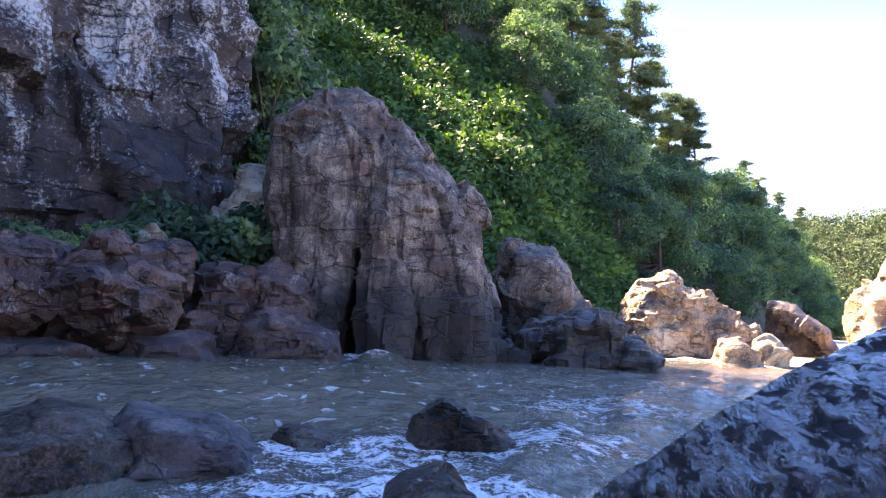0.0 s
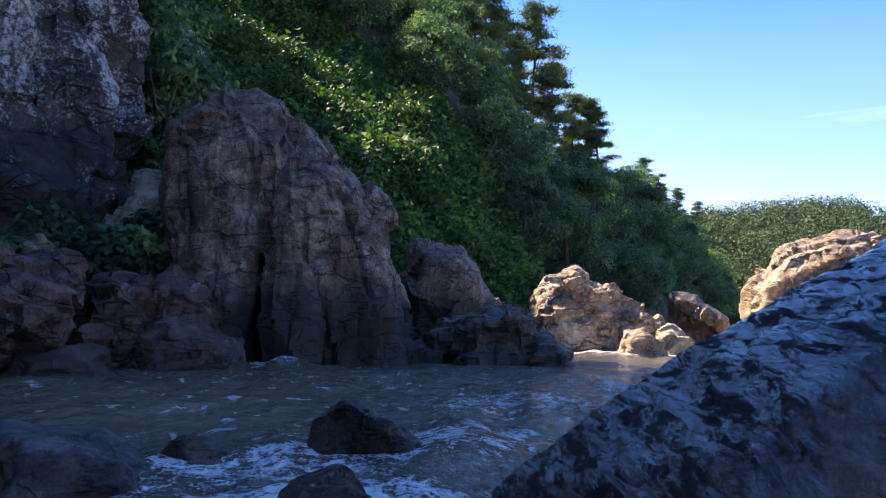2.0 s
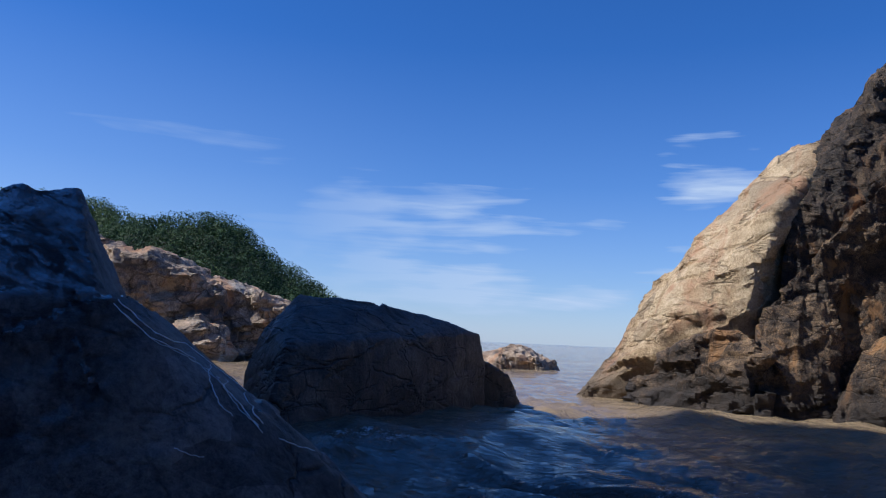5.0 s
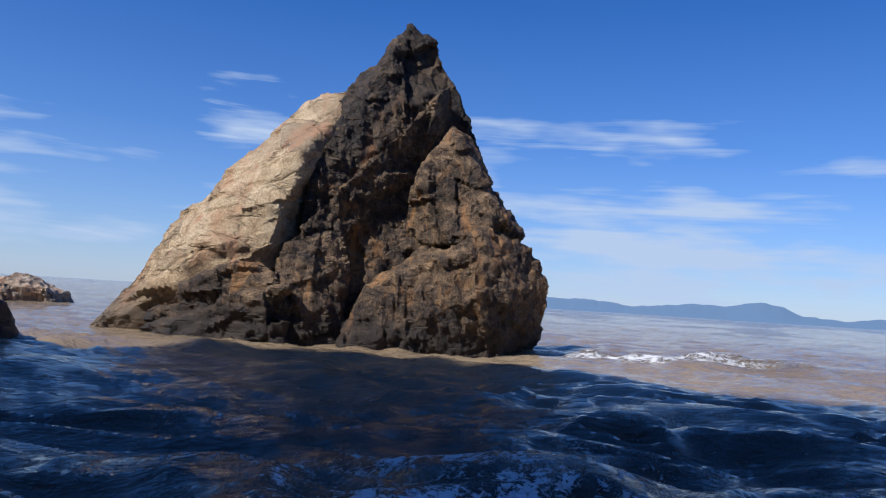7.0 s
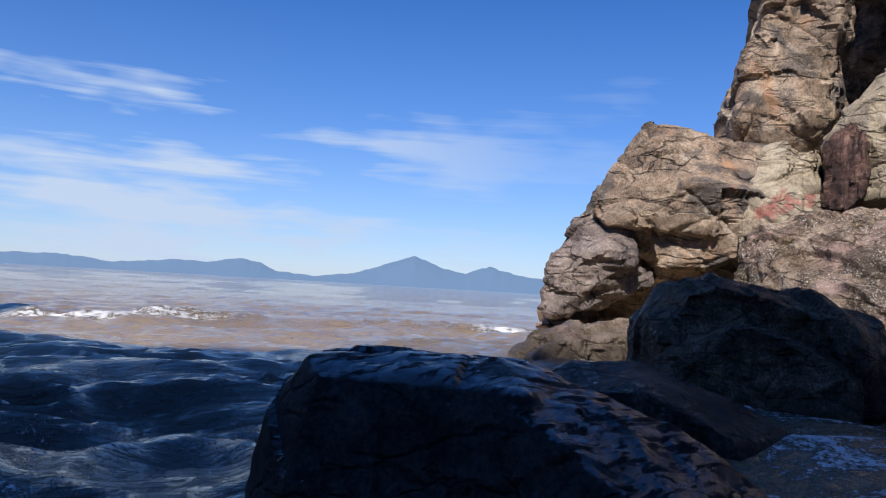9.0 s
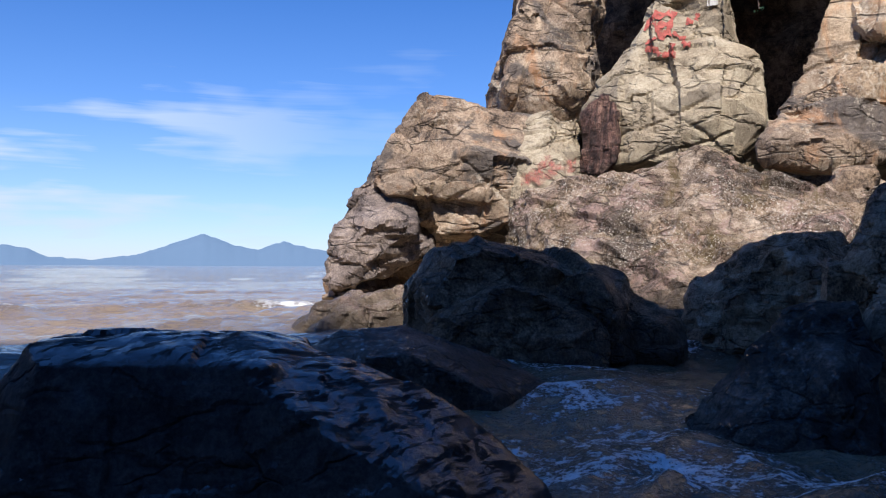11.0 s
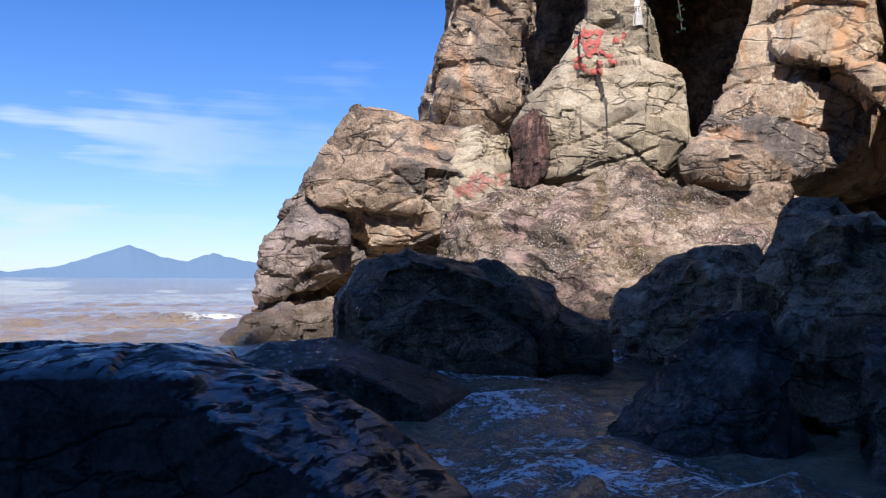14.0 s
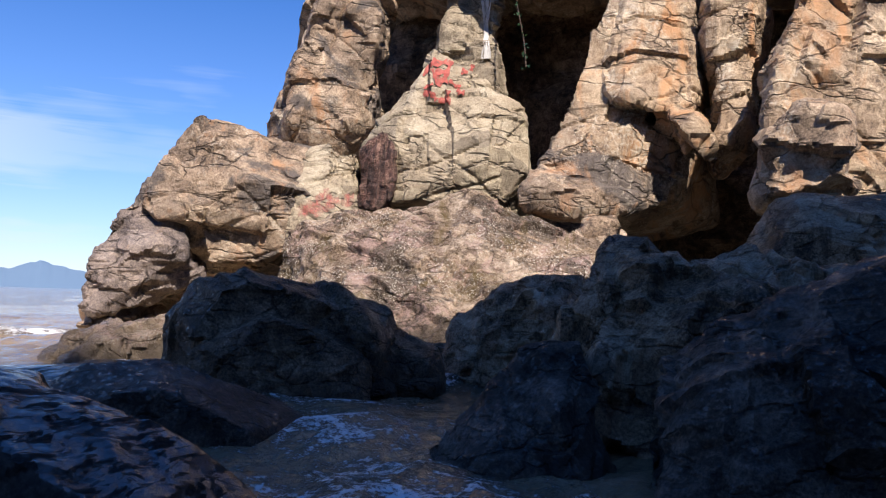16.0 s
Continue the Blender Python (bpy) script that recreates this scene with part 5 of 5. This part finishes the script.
def pine_tree(seed, height, n, lean=0.3):
    """A coastal pine: bare leaning trunk and flat, ragged tiers of needles."""
    r = np.random.default_rng(seed)
    top = tagged(new("pine_tree"), "tall ragged pine with layered boughs on the ridge", "tree", "pines of the ridge")
    spine = lambda t: np.array((lean * t * t + 0.12 * math.sin(5 * t + seed), 0.1 * math.sin(4 * t), height * t))
    limbs = [tube([tuple(spine(t)) for t in np.linspace(-0.05, 1, 9)], np.linspace(0.13, 0.02, 9), 7)]
    out = []
    for k in range(26):
        t = 0.34 + 0.66 * (k + r.random()) / 26
        a = r.uniform(0, 6.28)
        reach = height * 0.19 * (1.2 - t) ** 0.5 * r.uniform(0.45, 1.3)
        b = spine(t)
        e = b + np.array((reach * math.cos(a), reach * math.sin(a), reach * r.uniform(-0.05, 0.25)))
        limbs.append(tube([tuple(b), tuple((b + e) / 2 + (0, 0, -0.05)), tuple(e)], (0.045, 0.03, 0.01), 5))
        for _ in range(4):
            c = b + (e - b) * r.uniform(0.5, 1.05) + r.normal(size=3) * 0.08
            m_ = int(n / 104)
            v = r.normal(size=(m_, 3))
            out.append(blades(c + v * np.array((0.23, 0.23, 0.05)), np.tile((0, 0, 1.0), (m_, 1)), 0.07, r, 0.9, 3.0))
    v, f = joined(limbs)
    link_part("trunk", mesh_of("trunk", v, f, BARK, True), top)
    link_part("crown", blade_mesh("crown", np.concatenate(out), NEEDLE), top)
    return top


def stand(ob, az, d, scale, first, drop=0.2):
    x, y, _ = polar(az, d, 0)
    z = float(hill(np.array([x]), np.array([y]))[0]) - drop
    if first:
        ob = copy_thing(ob, pose(x, y, z, 0, 0, float(rng.uniform(0, 360))))
    else:
        ob.matrix_basis = pose(x, y, z, 0, 0, float(rng.uniform(0, 360)))
    ob.scale = (scale, scale, scale * float(rng.uniform(0.9, 1.15)))
    return ob


# how far above the shore the wood begins, over the vines
WOOD_FOOT = [(-24, 16), (-5, 15.5), (2.6, 13), (5, 8.5), (9, 4.5), (12, 2), (26, 1.5)]
kinds = [broad_tree(100 + k, 3.6 + 0.3 * k, 4.0, 8000) for k in range(4)]
used = [False] * 4
placed = []
tries = 0
while len(placed) < 190 and tries < 14000:
    tries += 1
    az = float(rng.uniform(-24, 26.2))
    ds, dr = float(interp(az, SHORE)), float(interp(az, RIDGE))
    lo = ds + float(interp(az, WOOD_FOOT))
    d = lo + (dr + 4 - lo) * float(rng.random()) ** 0.9
    gap = 2.3 + 0.008 * d
    if 5.5 < az < 9.5 and d < ds + 11:
        continue
    x, y, _ = polar(az, d, 0)
    if any((x - a) ** 2 + (y - b) ** 2 < gap * gap for a, b in placed):
        continue
    placed.append((x, y))
    k = int(rng.integers(4))
    stand(kinds[k], az, d, float(rng.uniform(0.75, 1.15)) * (0.8 if d < ds + 8 else 0.62 if d > dr - 8 else 0.95), used[k])
    used[k] = True
pines = [pine_tree(200 + k, 6.5, 15000, 0.5 * (k - 1)) for k in range(3)]
used = [False] * 3
for i, (az, d, s) in enumerate([(12.7, 62, 1.75), (13.9, 63, 1.6), (16.5, 66, 1.45), (17.2, 66, 1.3), (15.5, 65, 1.2), (10.2, 59, 1.4), (11.0, 60, 1.15), (9.0, 58, 1.5), (7.8, 57, 1.5), (6.4, 55, 1.5),
                                (11.7, 61, 0.95), (5, 53, 1.4), (20.4, 82, 1.0), (21.6, 88, 0.95), (22.8, 94, 0.95), (24.0, 100, 0.9), (24.9, 104, 0.8), (9.6, 52, 1.1), (8.2, 48, 1.1), (11.5, 56, 0.9)]):
    k = i % 3
    stand(pines[k], az, d, s, used[k])
    used[k] = True

# vines over the slope and shrubs at the cliff foot
n = 170000
az = rng.uniform(-20, 13, n)
d = interp(az, SHORE) - 0.6 + rng.random(n) * (interp(az, WOOD_FOOT) + 3.5)
x, y = d * np.sin(np.radians(az)), d * np.cos(np.radians(az))
p = np.stack([x, y, hill(x, y)], 1)
lump = fbm(p / 1.7, 3, 71)
p += np.stack([-np.sin(np.radians(az)), -np.cos(np.radians(az)), np.full(n, 1.0)], 1) * (0.3 + 0.32 * np.clip(lump, -0.6, 1.2) + 0.22 * rng.normal(size=n))[:, None]
tagged(new("vines", blade_mesh("vines", blades(p, np.tile((-0.1, -0.6, 0.8), (n, 1)), 0.23, rng, 0.65, 1.2), VINE)), "bright green creeping vines blanketing the slope", "vines", kind="stuff")

# ---- far hills ----
def far_hill(name, label, outline, d, depth, count, size, seed):
    """A wooded headland: (azimuth, crown height) along its crest at distance d."""
    r = np.random.default_rng(seed)
    top = tagged(new(name), label, "hill", kind="structure")
    a0, a1 = outline[0][0], outline[-1][0]
    az, s = np.meshgrid(np.linspace(a0, a1, 60), np.linspace(-1, 0.6, 22), indexing="ij")
    crest = interp(az, outline)
    z = crest * (1 - np.abs(s) ** 1.4) - size * 0.8
    dd = d + depth * s
    v = np.stack([dd * np.sin(np.radians(az)), dd * np.cos(np.radians(az)), z], -1).reshape(-1, 3)
    ids = np.arange(az.size).reshape(az.shape)
    quads = np.stack([ids[:-1, :-1], ids[:-1, 1:], ids[1:, 1:], ids[1:, :-1]], -1).reshape(-1, 4)
    link_part("slope", mesh_of("slope", v.tolist(), quads.tolist(), EARTH, True), top)
    az = r.uniform(a0, a1, count)
    s = -r.random(count) ** 0.8 * 0.95 + 0.1
    c = np.stack([(d + depth * s) * np.sin(np.radians(az)), (d + depth * s) * np.cos(np.radians(az)), interp(az, outline) * (1 - np.abs(s) ** 1.4) - size * 0.4], 1)
    out = []
    k = 120
    v = r.normal(size=(count, k, 3))
    v /= np.linalg.norm(v, axis=2)[..., None]
    pts = (c[:, None] + v * size * np.array((0.6, 0.6, 0.7)) * r.uniform(0.5, 1.2, (count, 1, 1))).reshape(-1, 3)
    tagged(link_part("forest", blade_mesh("forest", blades(pts, v.reshape(-1, 3) + (0, 0, 0.4), size * 0.13, r, 0.5, 1.0), FAR_LEAF), top), kind="stuff")


far_hill("far_hill", "sunlit green wooded hill across the bay", [(23, 24), (24.6, 27.5), (26.6, 28.2), (30.4, 29.8), (33.7, 29.1), (36, 25.5), (40, 18)], 200, 60, 1000, 3.7, 301)
far_hill("headland", "dark green wooded headland sloping to the sea", [(33, 15), (34.5, 18.5), (36, 19.3), (37.4, 20.2), (40.5, 21.6), (42.5, 20.7), (44.6, 15.6), (46.2, 13.1), (49.1, 8.6), (51.5, 4), (53, 0)], 150, 40, 1000, 2.9, 302)

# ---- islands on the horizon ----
# The haze of distance is put into the base colour and a blue glow.
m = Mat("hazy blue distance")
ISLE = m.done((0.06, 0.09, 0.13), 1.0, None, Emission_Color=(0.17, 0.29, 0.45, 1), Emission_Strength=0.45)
ISLES = [(94, 8), (96, 36), (97.8, 50), (101, 50), (103.7, 33), (106.2, 48), (107.9, 58), (109.8, 54), (112.0, 82), (113.4, 64), (114.4, 36), (117.1, 22), (119.9, 45), (122.2, 92), (123.6, 124), (124.2, 134), (125, 118),
         (126.2, 90), (127.8, 68), (129.0, 96), (129.6, 106), (130.4, 92), (131.9, 74), (134, 60), (138, 20)]
az = np.linspace(94, 138, 356)
rise = interp(az, ISLES) + 2.5 * value_noise(np.stack([az * 3, az * 0, az * 0], 1), 77)
sec = np.array([(-300, -2.0), (-200, 0.35), (-90, 0.75), (0, 1.0), (200, 0.4), (350, -2.0)])
dd = 3500 + sec[:, 0][None]
zz = rise[:, None] * np.where(sec[:, 1] < 0, -0.05, sec[:, 1])[None]
v = np.stack([dd * np.sin(np.radians(az))[:, None], dd * np.cos(np.radians(az))[:, None], zz], -1).reshape(-1, 3)
ids = np.arange(len(az) * len(sec)).reshape(len(az), len(sec))
quads = np.stack([ids[:-1, :-1], ids[:-1, 1:], ids[1:, 1:], ids[1:, :-1]], -1).reshape(-1, 4)
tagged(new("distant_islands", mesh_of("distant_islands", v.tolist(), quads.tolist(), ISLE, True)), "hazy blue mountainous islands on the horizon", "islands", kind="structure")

# ---- shrubs among the rocks ----
def shrub(label, az, d, z, width, height, n, seed, material):
    """A low bush of small leaves over a few stems."""
    r = np.random.default_rng(seed)
    top = tagged(new("shrub"), label, "shrub", "shrubs among the rocks")
    stems = [tube([(0, 0, -0.3), (0.2 * width * math.cos(k), 0.2 * width * math.sin(k), height * 0.4), (0.38 * width * math.cos(k), 0.38 * width * math.sin(k), height * 0.75)], (0.03, 0.02, 0.006), 5) for k in (0.3, 1.6, 2.9, 4.4, 5.5)]
    for v, f in stems:
        link_part("stem", mesh_of("stem", v, f, BARK, True), top)
    out = []
    for k in range(9):
        c = np.array((r.uniform(-0.4, 0.4) * width, r.uniform(-0.35, 0.35) * width, height * r.uniform(0.15, 0.75)))
        v = r.normal(size=(n // 9, 3))
        v /= np.linalg.norm(v, axis=1)[:, None]
        out.append(leaves(c + v * width * 0.26 * (0.6 + 0.5 * r.random((n // 9, 1))) * np.array((1, 1, height / width)), v + (0, 0, 0.5), 0.13, r))
    link_part("foliage", leaf_mesh("foliage", np.concatenate(out), material), top)
    top.location = polar(az, d, z)
    return top


for k, (az, d, z, w, h) in enumerate([(-18.5, 16.8, 1.3, 2.2, 1.6), (-16.5, 16.6, 1.2, 2.0, 1.2), (-20.5, 17.0, 1.4, 1.5, 1.0), (-14.5, 17.0, 1.1, 2.0, 1.4), (-12.8, 17.2, 1.4, 1.2, 1.5), (-23.2, 16.6, 1.4, 1.6, 0.8),
                                      (-26, 16.8, 1.3, 1.4, 0.7), (-13.6, 20.5, 5.2, 2.2, 2.0), (-12.8, 21.5, 6.4, 2.2, 1.8), (-14.2, 20.8, 3.6, 2.0, 2.0), (-12.6, 20.2, 4.0, 1.8, 2.2), (-15.6, 21.4, 7.4, 2.2, 1.8),
                                      (-11, 21.5, 5.6, 2.4, 1.8), (-13.2, 22.8, 8.3, 2.0, 1.4), (-15.0, 22.4, 9.2, 2.0, 1.2), (-9.5, 21.6, 5.4, 2.0, 1.2)]):
    shrub("dense dark green shrub growing between the rocks", az, d, z, w, h, 1500, 400 + k, BROAD)

# ---- thin clouds ----
m = Mat("thin white cirrus")
band = m.noise(1.0, 6, 0.6, 0.5, m.pos(1 / 1500, 1 / 1500, 1 / 95, (0, 3, 0)))
patch = m.noise(1.0, 3, 0.5, 0.0, m.pos(1 / 900, 1 / 900, 1 / 260))
z = m.height()
veil = m.ramp(m.math("MULTIPLY", z, 1 / 1300), (0.0, 0.50), (0.10, 0.64), (0.22, 0.66), (0.36, 0.56), (0.58, 0.54), (0.78, 0.42), (0.95, 0.0))
cover = m.ramp(m.math("MULTIPLY_ADD", band, 0.9, m.math("MULTIPLY_ADD", patch, 1.5, m.math("SUBTRACT", veil, 1.33))), (0.30, 0.0), (0.62, 0.95))
east = m.t.nodes.new("ShaderNodeSeparateXYZ")
m.link(m.geo.outputs["Position"], east.inputs[0])
cover = m.math("MULTIPLY", cover, m.ramp(m.math("MULTIPLY", east.outputs[0], 1 / 4300), (0.72, 0.25), (0.93, 1.0)))
# Horizon haze and a glare to the north are painted into the sheet's glow.
glare = m.ramp(m.math("MULTIPLY", east.outputs[1], 1 / 4300), (0.55, 0.0), (0.95, 1.0))
haze = m.ramp(m.math("MULTIPLY", z, 1 / 1700), (0.0, 0.40), (0.2, 0.20), (0.5, 0.06), (0.95, 0.0))
haze = m.math("ADD", haze, m.math("MULTIPLY", glare, m.ramp(m.math("MULTIPLY", z, 1 / 1700), (0.0, 0.2), (0.5, 0.10), (1.0, 0.0))))
cover = m.math("MAXIMUM", cover, haze)
glow, clear, both = m.t.nodes.new("ShaderNodeEmission"), m.t.nodes.new("ShaderNodeBsdfTransparent"), m.t.nodes.new("ShaderNodeMixShader")
glow.inputs["Color"].default_value, glow.inputs["Strength"].default_value = (0.76, 0.87, 1.0, 1), 0.68
m.link(cover, both.inputs[0])
m.link(clear.outputs[0], both.inputs[1])
m.link(glow.outputs[0], both.inputs[2])
m.link(both.outputs[0], m.t.nodes["Material Output"].inputs["Surface"])
az = np.radians(np.linspace(8, 170, 110))
zs = np.linspace(0, 1700, 20)
A, Z = np.meshgrid(az, zs, indexing="ij")
ids = np.arange(A.size).reshape(A.shape)
quads = np.stack([ids[:-1, :-1], ids[:-1, 1:], ids[1:, 1:], ids[1:, :-1]], -1).reshape(-1, 4)
v = np.stack([4300 * np.sin(A), 4300 * np.cos(A), Z], -1).reshape(-1, 3)
tagged(new("cloud_backdrop", mesh_of("cloud_backdrop", v.tolist(), quads.tolist(), m.m, True)), "thin white cirrus streaks low over the sea", "clouds", kind="structure")

# ---- painted marks on the cliff face ----
from mathutils.bvhtree import BVHTree

m = Mat("faded red paint")
RED = m.done(m.ramp(m.noise(9, 5, 0.7), (0.35, (0.30, 0.05, 0.04)), (0.62, (0.50, 0.13, 0.10))), 0.8, m.bump(m.noise(60, 4), 0.6, 0.01), Alpha=m.ramp(m.noise(16, 6, 0.75), (0.36, 0.45), (0.55, 1.0)))
m = Mat("worn red paint")
BLURRED = m.done(m.ramp(m.noise(9, 5, 0.7), (0.35, (0.36, 0.10, 0.08)), (0.62, (0.52, 0.20, 0.16))), 0.85, None, Alpha=m.ramp(m.noise(11, 6, 0.75), (0.38, 0.0), (0.66, 0.75)))
m = Mat("white mineral crust")
CRUST = m.done(m.ramp(m.noise(5, 6, 0.7, 0.5, m.pos(1, 1, 0.3)), (0.35, (0.40, 0.38, 0.35)), (0.6, (0.72, 0.71, 0.69))), 0.8, m.bump(m.noise(40, 5), 0.6, 0.02), Alpha=m.ramp(m.noise(7, 6, 0.7, 0.4, m.pos(1.4, 1.4, 0.25)), (0.40, 0.0), (0.52, 1.0)))
bpy.context.view_layer.update()
faces_of = {}
for ob in list(scene.objects):
    if ob.parent and ob.parent.name == "sunlit_cliff":
        faces_of[ob] = BVHTree.FromObject(ob, bpy.context.evaluated_depsgraph_get())


def on_cliff(az, el):
    """The first place on the cliff along a bearing, lifted a little off the rock."""
    eye, best = Vector((0, -0.3, 0.75)), None
    way = Vector(polar(az, math.cos(radians(el)), math.sin(radians(el))))
    for ob, tree in faces_of.items():
        inv = ob.matrix_world.inverted()
        hit, normal, _, dist = tree.ray_cast(inv @ eye, way)
        if hit is not None and (best is None or dist < best[0]):
            best = (dist, ob.matrix_world @ hit - way * 0.035)
    return best[1] if best else None


def mark(parent, az, el, length, slant, thick, paint, name="paint_stroke"):
    """A painted bar following the rock: length and thickness in degrees of bearing."""
    n, m_, rows = 25, 5, []
    ca, sa_ = math.cos(radians(slant)), math.sin(radians(slant))
    for i in range(n):
        u = (i / (n - 1) - 0.5) * length
        w = thick * (0.5 + 0.2 * math.sin(9 * i / n + az))
        rows.append([on_cliff(az + u * ca - s * sa_ * w, el + u * sa_ + s * ca * w) for s in np.linspace(-1, 1, m_)])
    if any(p is None for r in rows for p in r):
        return
    verts = [p for r in rows for p in r]
    # the longest stretch that lies on one face of the rock
    run, best = [], []
    for i in range(n - 1):
        four = [verts[k].length for k in range(m_ * i, m_ * (i + 2))]
        run = run + [i] if max(four) - min(four) < 0.4 else []
        best = run if len(run) > len(best) else best
    if len(best) < 5:
        return
    first = m_ * best[0]
    verts = verts[first:m_ * (best[-1] + 2)]
    faces = [(m_ * i + k, m_ * i + k + 1, m_ * i + k + m_ + 1, m_ * i + k + m_) for i in range(len(best)) for k in range(m_ - 1)]
    link_part(name, mesh_of(name, verts, faces, paint, True), parent)


upper = tagged(new("painted_marks"), "faded red painted marks high on the pale rock face", "paint marks")
for az, el, length, slant, thick in [(155.2, 16.7, 1.5, 55, 0.22), (156.0, 17.0, 1.1, 10, 0.28), (156.1, 16.4, 0.9, 0, 0.3), (156.1, 15.8, 0.9, 20, 0.45), (156.6, 16.6, 1.2, 70, 0.25), (155.6, 16.2, 0.9, 115, 0.2),
                                     (158.0, 16.4, 0.9, -12, 0.28), (158.7, 16.2, 0.8, -20, 0.28), (158.3, 16.7, 0.5, 70, 0.2), (155.1, 14.9, 0.6, 35, 0.3), (155.6, 14.7, 0.7, -50, 0.26), (156.4, 14.4, 0.9, -5, 0.26),
                                     (156.6, 14.8, 0.7, 80, 0.24), (157.6, 15.0, 0.5, 0, 0.22), (157.4, 15.3, 0.5, 90, 0.2), (155.2, 15.4, 0.8, 30, 0.16), (157.0, 15.6, 0.8, -40, 0.16)]:
    mark(upper, az, el, length, slant, thick * 1.25, RED)
lower = tagged(new("painted_marks"), "blurred red painted marks low on the rock face", "paint marks")
for az, el, length, slant, thick in [(147.0, 6.5, 1.0, 20, 0.35), (147.7, 7.1, 0.9, 70, 0.25), (148.2, 7.3, 1.2, 100, 0.25), (148.6, 7.0, 1.0, 15, 0.3), (148.2, 6.6, 1.2, 0, 0.25), (149.6, 7.1, 0.9, 80, 0.3), (149.8, 7.3, 0.6, 0, 0.25),
                                     (146.6, 6.2, 0.7, 0, 0.3), (147.5, 6.2, 0.9, -15, 0.25)]:
    mark(lower, az, el, length, slant, thick * 2.2, BLURRED)
mark(scene.objects["sunlit_cliff"], 159.2, 20.6, 6.5, 92, 0.55, CRUST, "mineral_crust")

# ---- blue sheet left on the ledge ----
m = Mat("blue plastic sheet")
BLUE = m.done(m.ramp(m.noise(6, 4), (0.35, (0.01, 0.04, 0.30)), (0.65, (0.02, 0.09, 0.55))), 0.4, m.bump(m.noise(9, 4), 0.6, 0.03))
g = np.stack(np.meshgrid(np.linspace(-0.45, 0.45, 24), np.linspace(-0.3, 0.3, 16), indexing="ij"), -1).reshape(-1, 2)
gz = 0.10 + 0.06 * fbm(np.stack([g[:, 0], g[:, 1], 0 * g[:, 0]], 1) * 5, 3, 91) - 0.25 * (np.abs(g[:, 0]) / 0.45) ** 4 - 0.2 * (np.abs(g[:, 1]) / 0.3) ** 4
ids = np.arange(24 * 16).reshape(24, 16)
quads = np.stack([ids[:-1, :-1], ids[1:, :-1], ids[1:, 1:], ids[:-1, 1:]], -1).reshape(-1, 4)
sheet = tagged(new("plastic_sheet", mesh_of("plastic_sheet", np.column_stack([g, gz]).tolist(), quads.tolist(), BLUE, True)), "crumpled bright blue plastic sheet on the ledge", "sheet")
sheet.modifiers.new("thickness", "SOLIDIFY").thickness = 0.01
sheet.location = (-6.35, 11.65, 1.33)


# ---- creeper hanging in the recess ----
r = np.random.default_rng(61)
line = [polar(161.7 + 0.9 * (1 - t) ** 2 + 0.12 * math.sin(9 * t), 14.0, 4.9 + 2.4 * t) for t in np.linspace(0, 1, 14)]
creeper = tagged(new("hanging_creeper"), "thin green creeper hanging in the dark recess", "creeper")
v, f = tube(line, [0.012] * 14, 5)
link_part("stem", mesh_of("stem", v, f, BARK, True), creeper)
spots = np.array([line[k] for k in range(14) for _ in range(4)]) + r.normal(size=(56, 3)) * 0.03
link_part("foliage", leaf_mesh("foliage", leaves(spots, np.tile((0.0, 0.7, 0.5), (56, 1)), 0.05, r), BROAD), creeper)

# ---- water running off the foreground rock ----
m = Mat("white running water")
WHITE = m.done((0.75, 0.78, 0.82), 0.25, m.bump(m.noise(60, 3), 0.6, 0.01))
boulder = scene.objects["foreground_rock"]
skin = BVHTree.FromObject(boulder, bpy.context.evaluated_depsgraph_get())


def on_boulder(az, el):
    way = Vector(polar(az, math.cos(radians(el)), math.sin(radians(el))))
    hit = skin.ray_cast(boulder.matrix_world.inverted() @ Vector((0, 0.48, 0.85)), way)[0]
    return boulder.matrix_world @ hit - way * 0.004 if hit is not None else None


def trickle(course, width):
    """A thin thread of water down the rock along (azimuth, elevation) bearings."""
    line = []
    for (a0, e0), (a1, e1) in zip(course, course[1:]):
        for k in range(9):
            t = k / 9
            line.append(on_boulder(a0 + (a1 - a0) * t + 0.03 * math.sin(7 * a0 + 2.1 * k), e0 + (e1 - e0) * t + 0.03 * math.sin(5 * e0 + 1.3 * k)))
    line = [p for p in line if p is not None]
    if len(line) < 5:
        return
    v, f = tube(line, [width * (0.45 + 0.55 * abs(math.sin(1.3 * i + width * 900))) for i in range(len(line))], 5)
    tagged(new("water_trickle", mesh_of("water_trickle", v, f, WHITE, True)), "thin white thread of water running off the wet black rock", "water", "threads of water")


for k, (da, de, w) in enumerate([(-0.1, -0.25, 0.0024), (-0.25, -0.55, 0.0016), (0.0, -0.8, 0.0012)]):
    trickle([(42.5 + da, 2.2 + de), (45.0 + da, 0.1 + de), (47.0 + da, -0.9 + de), (49.0 + da, -2.5 + de), (50.5 + da, -4.0 + de), (52.4 + da, -6.0 + de)], w)
trickle([(47.8, -1.8), (48.7, -3.6), (49.5, -4.9), (50.4, -5.6)], 0.002)
trickle([(48.6, -2.4), (49.4, -3.8), (50.6, -5.2), (52.0, -6.2)], 0.0016)
trickle([(53.1, -6.9), (54.0, -7.3), (55.1, -7.7)], 0.0018)
trickle([(47.3, -7.7), (48.2, -8.1), (49.2, -8.3)], 0.0014)
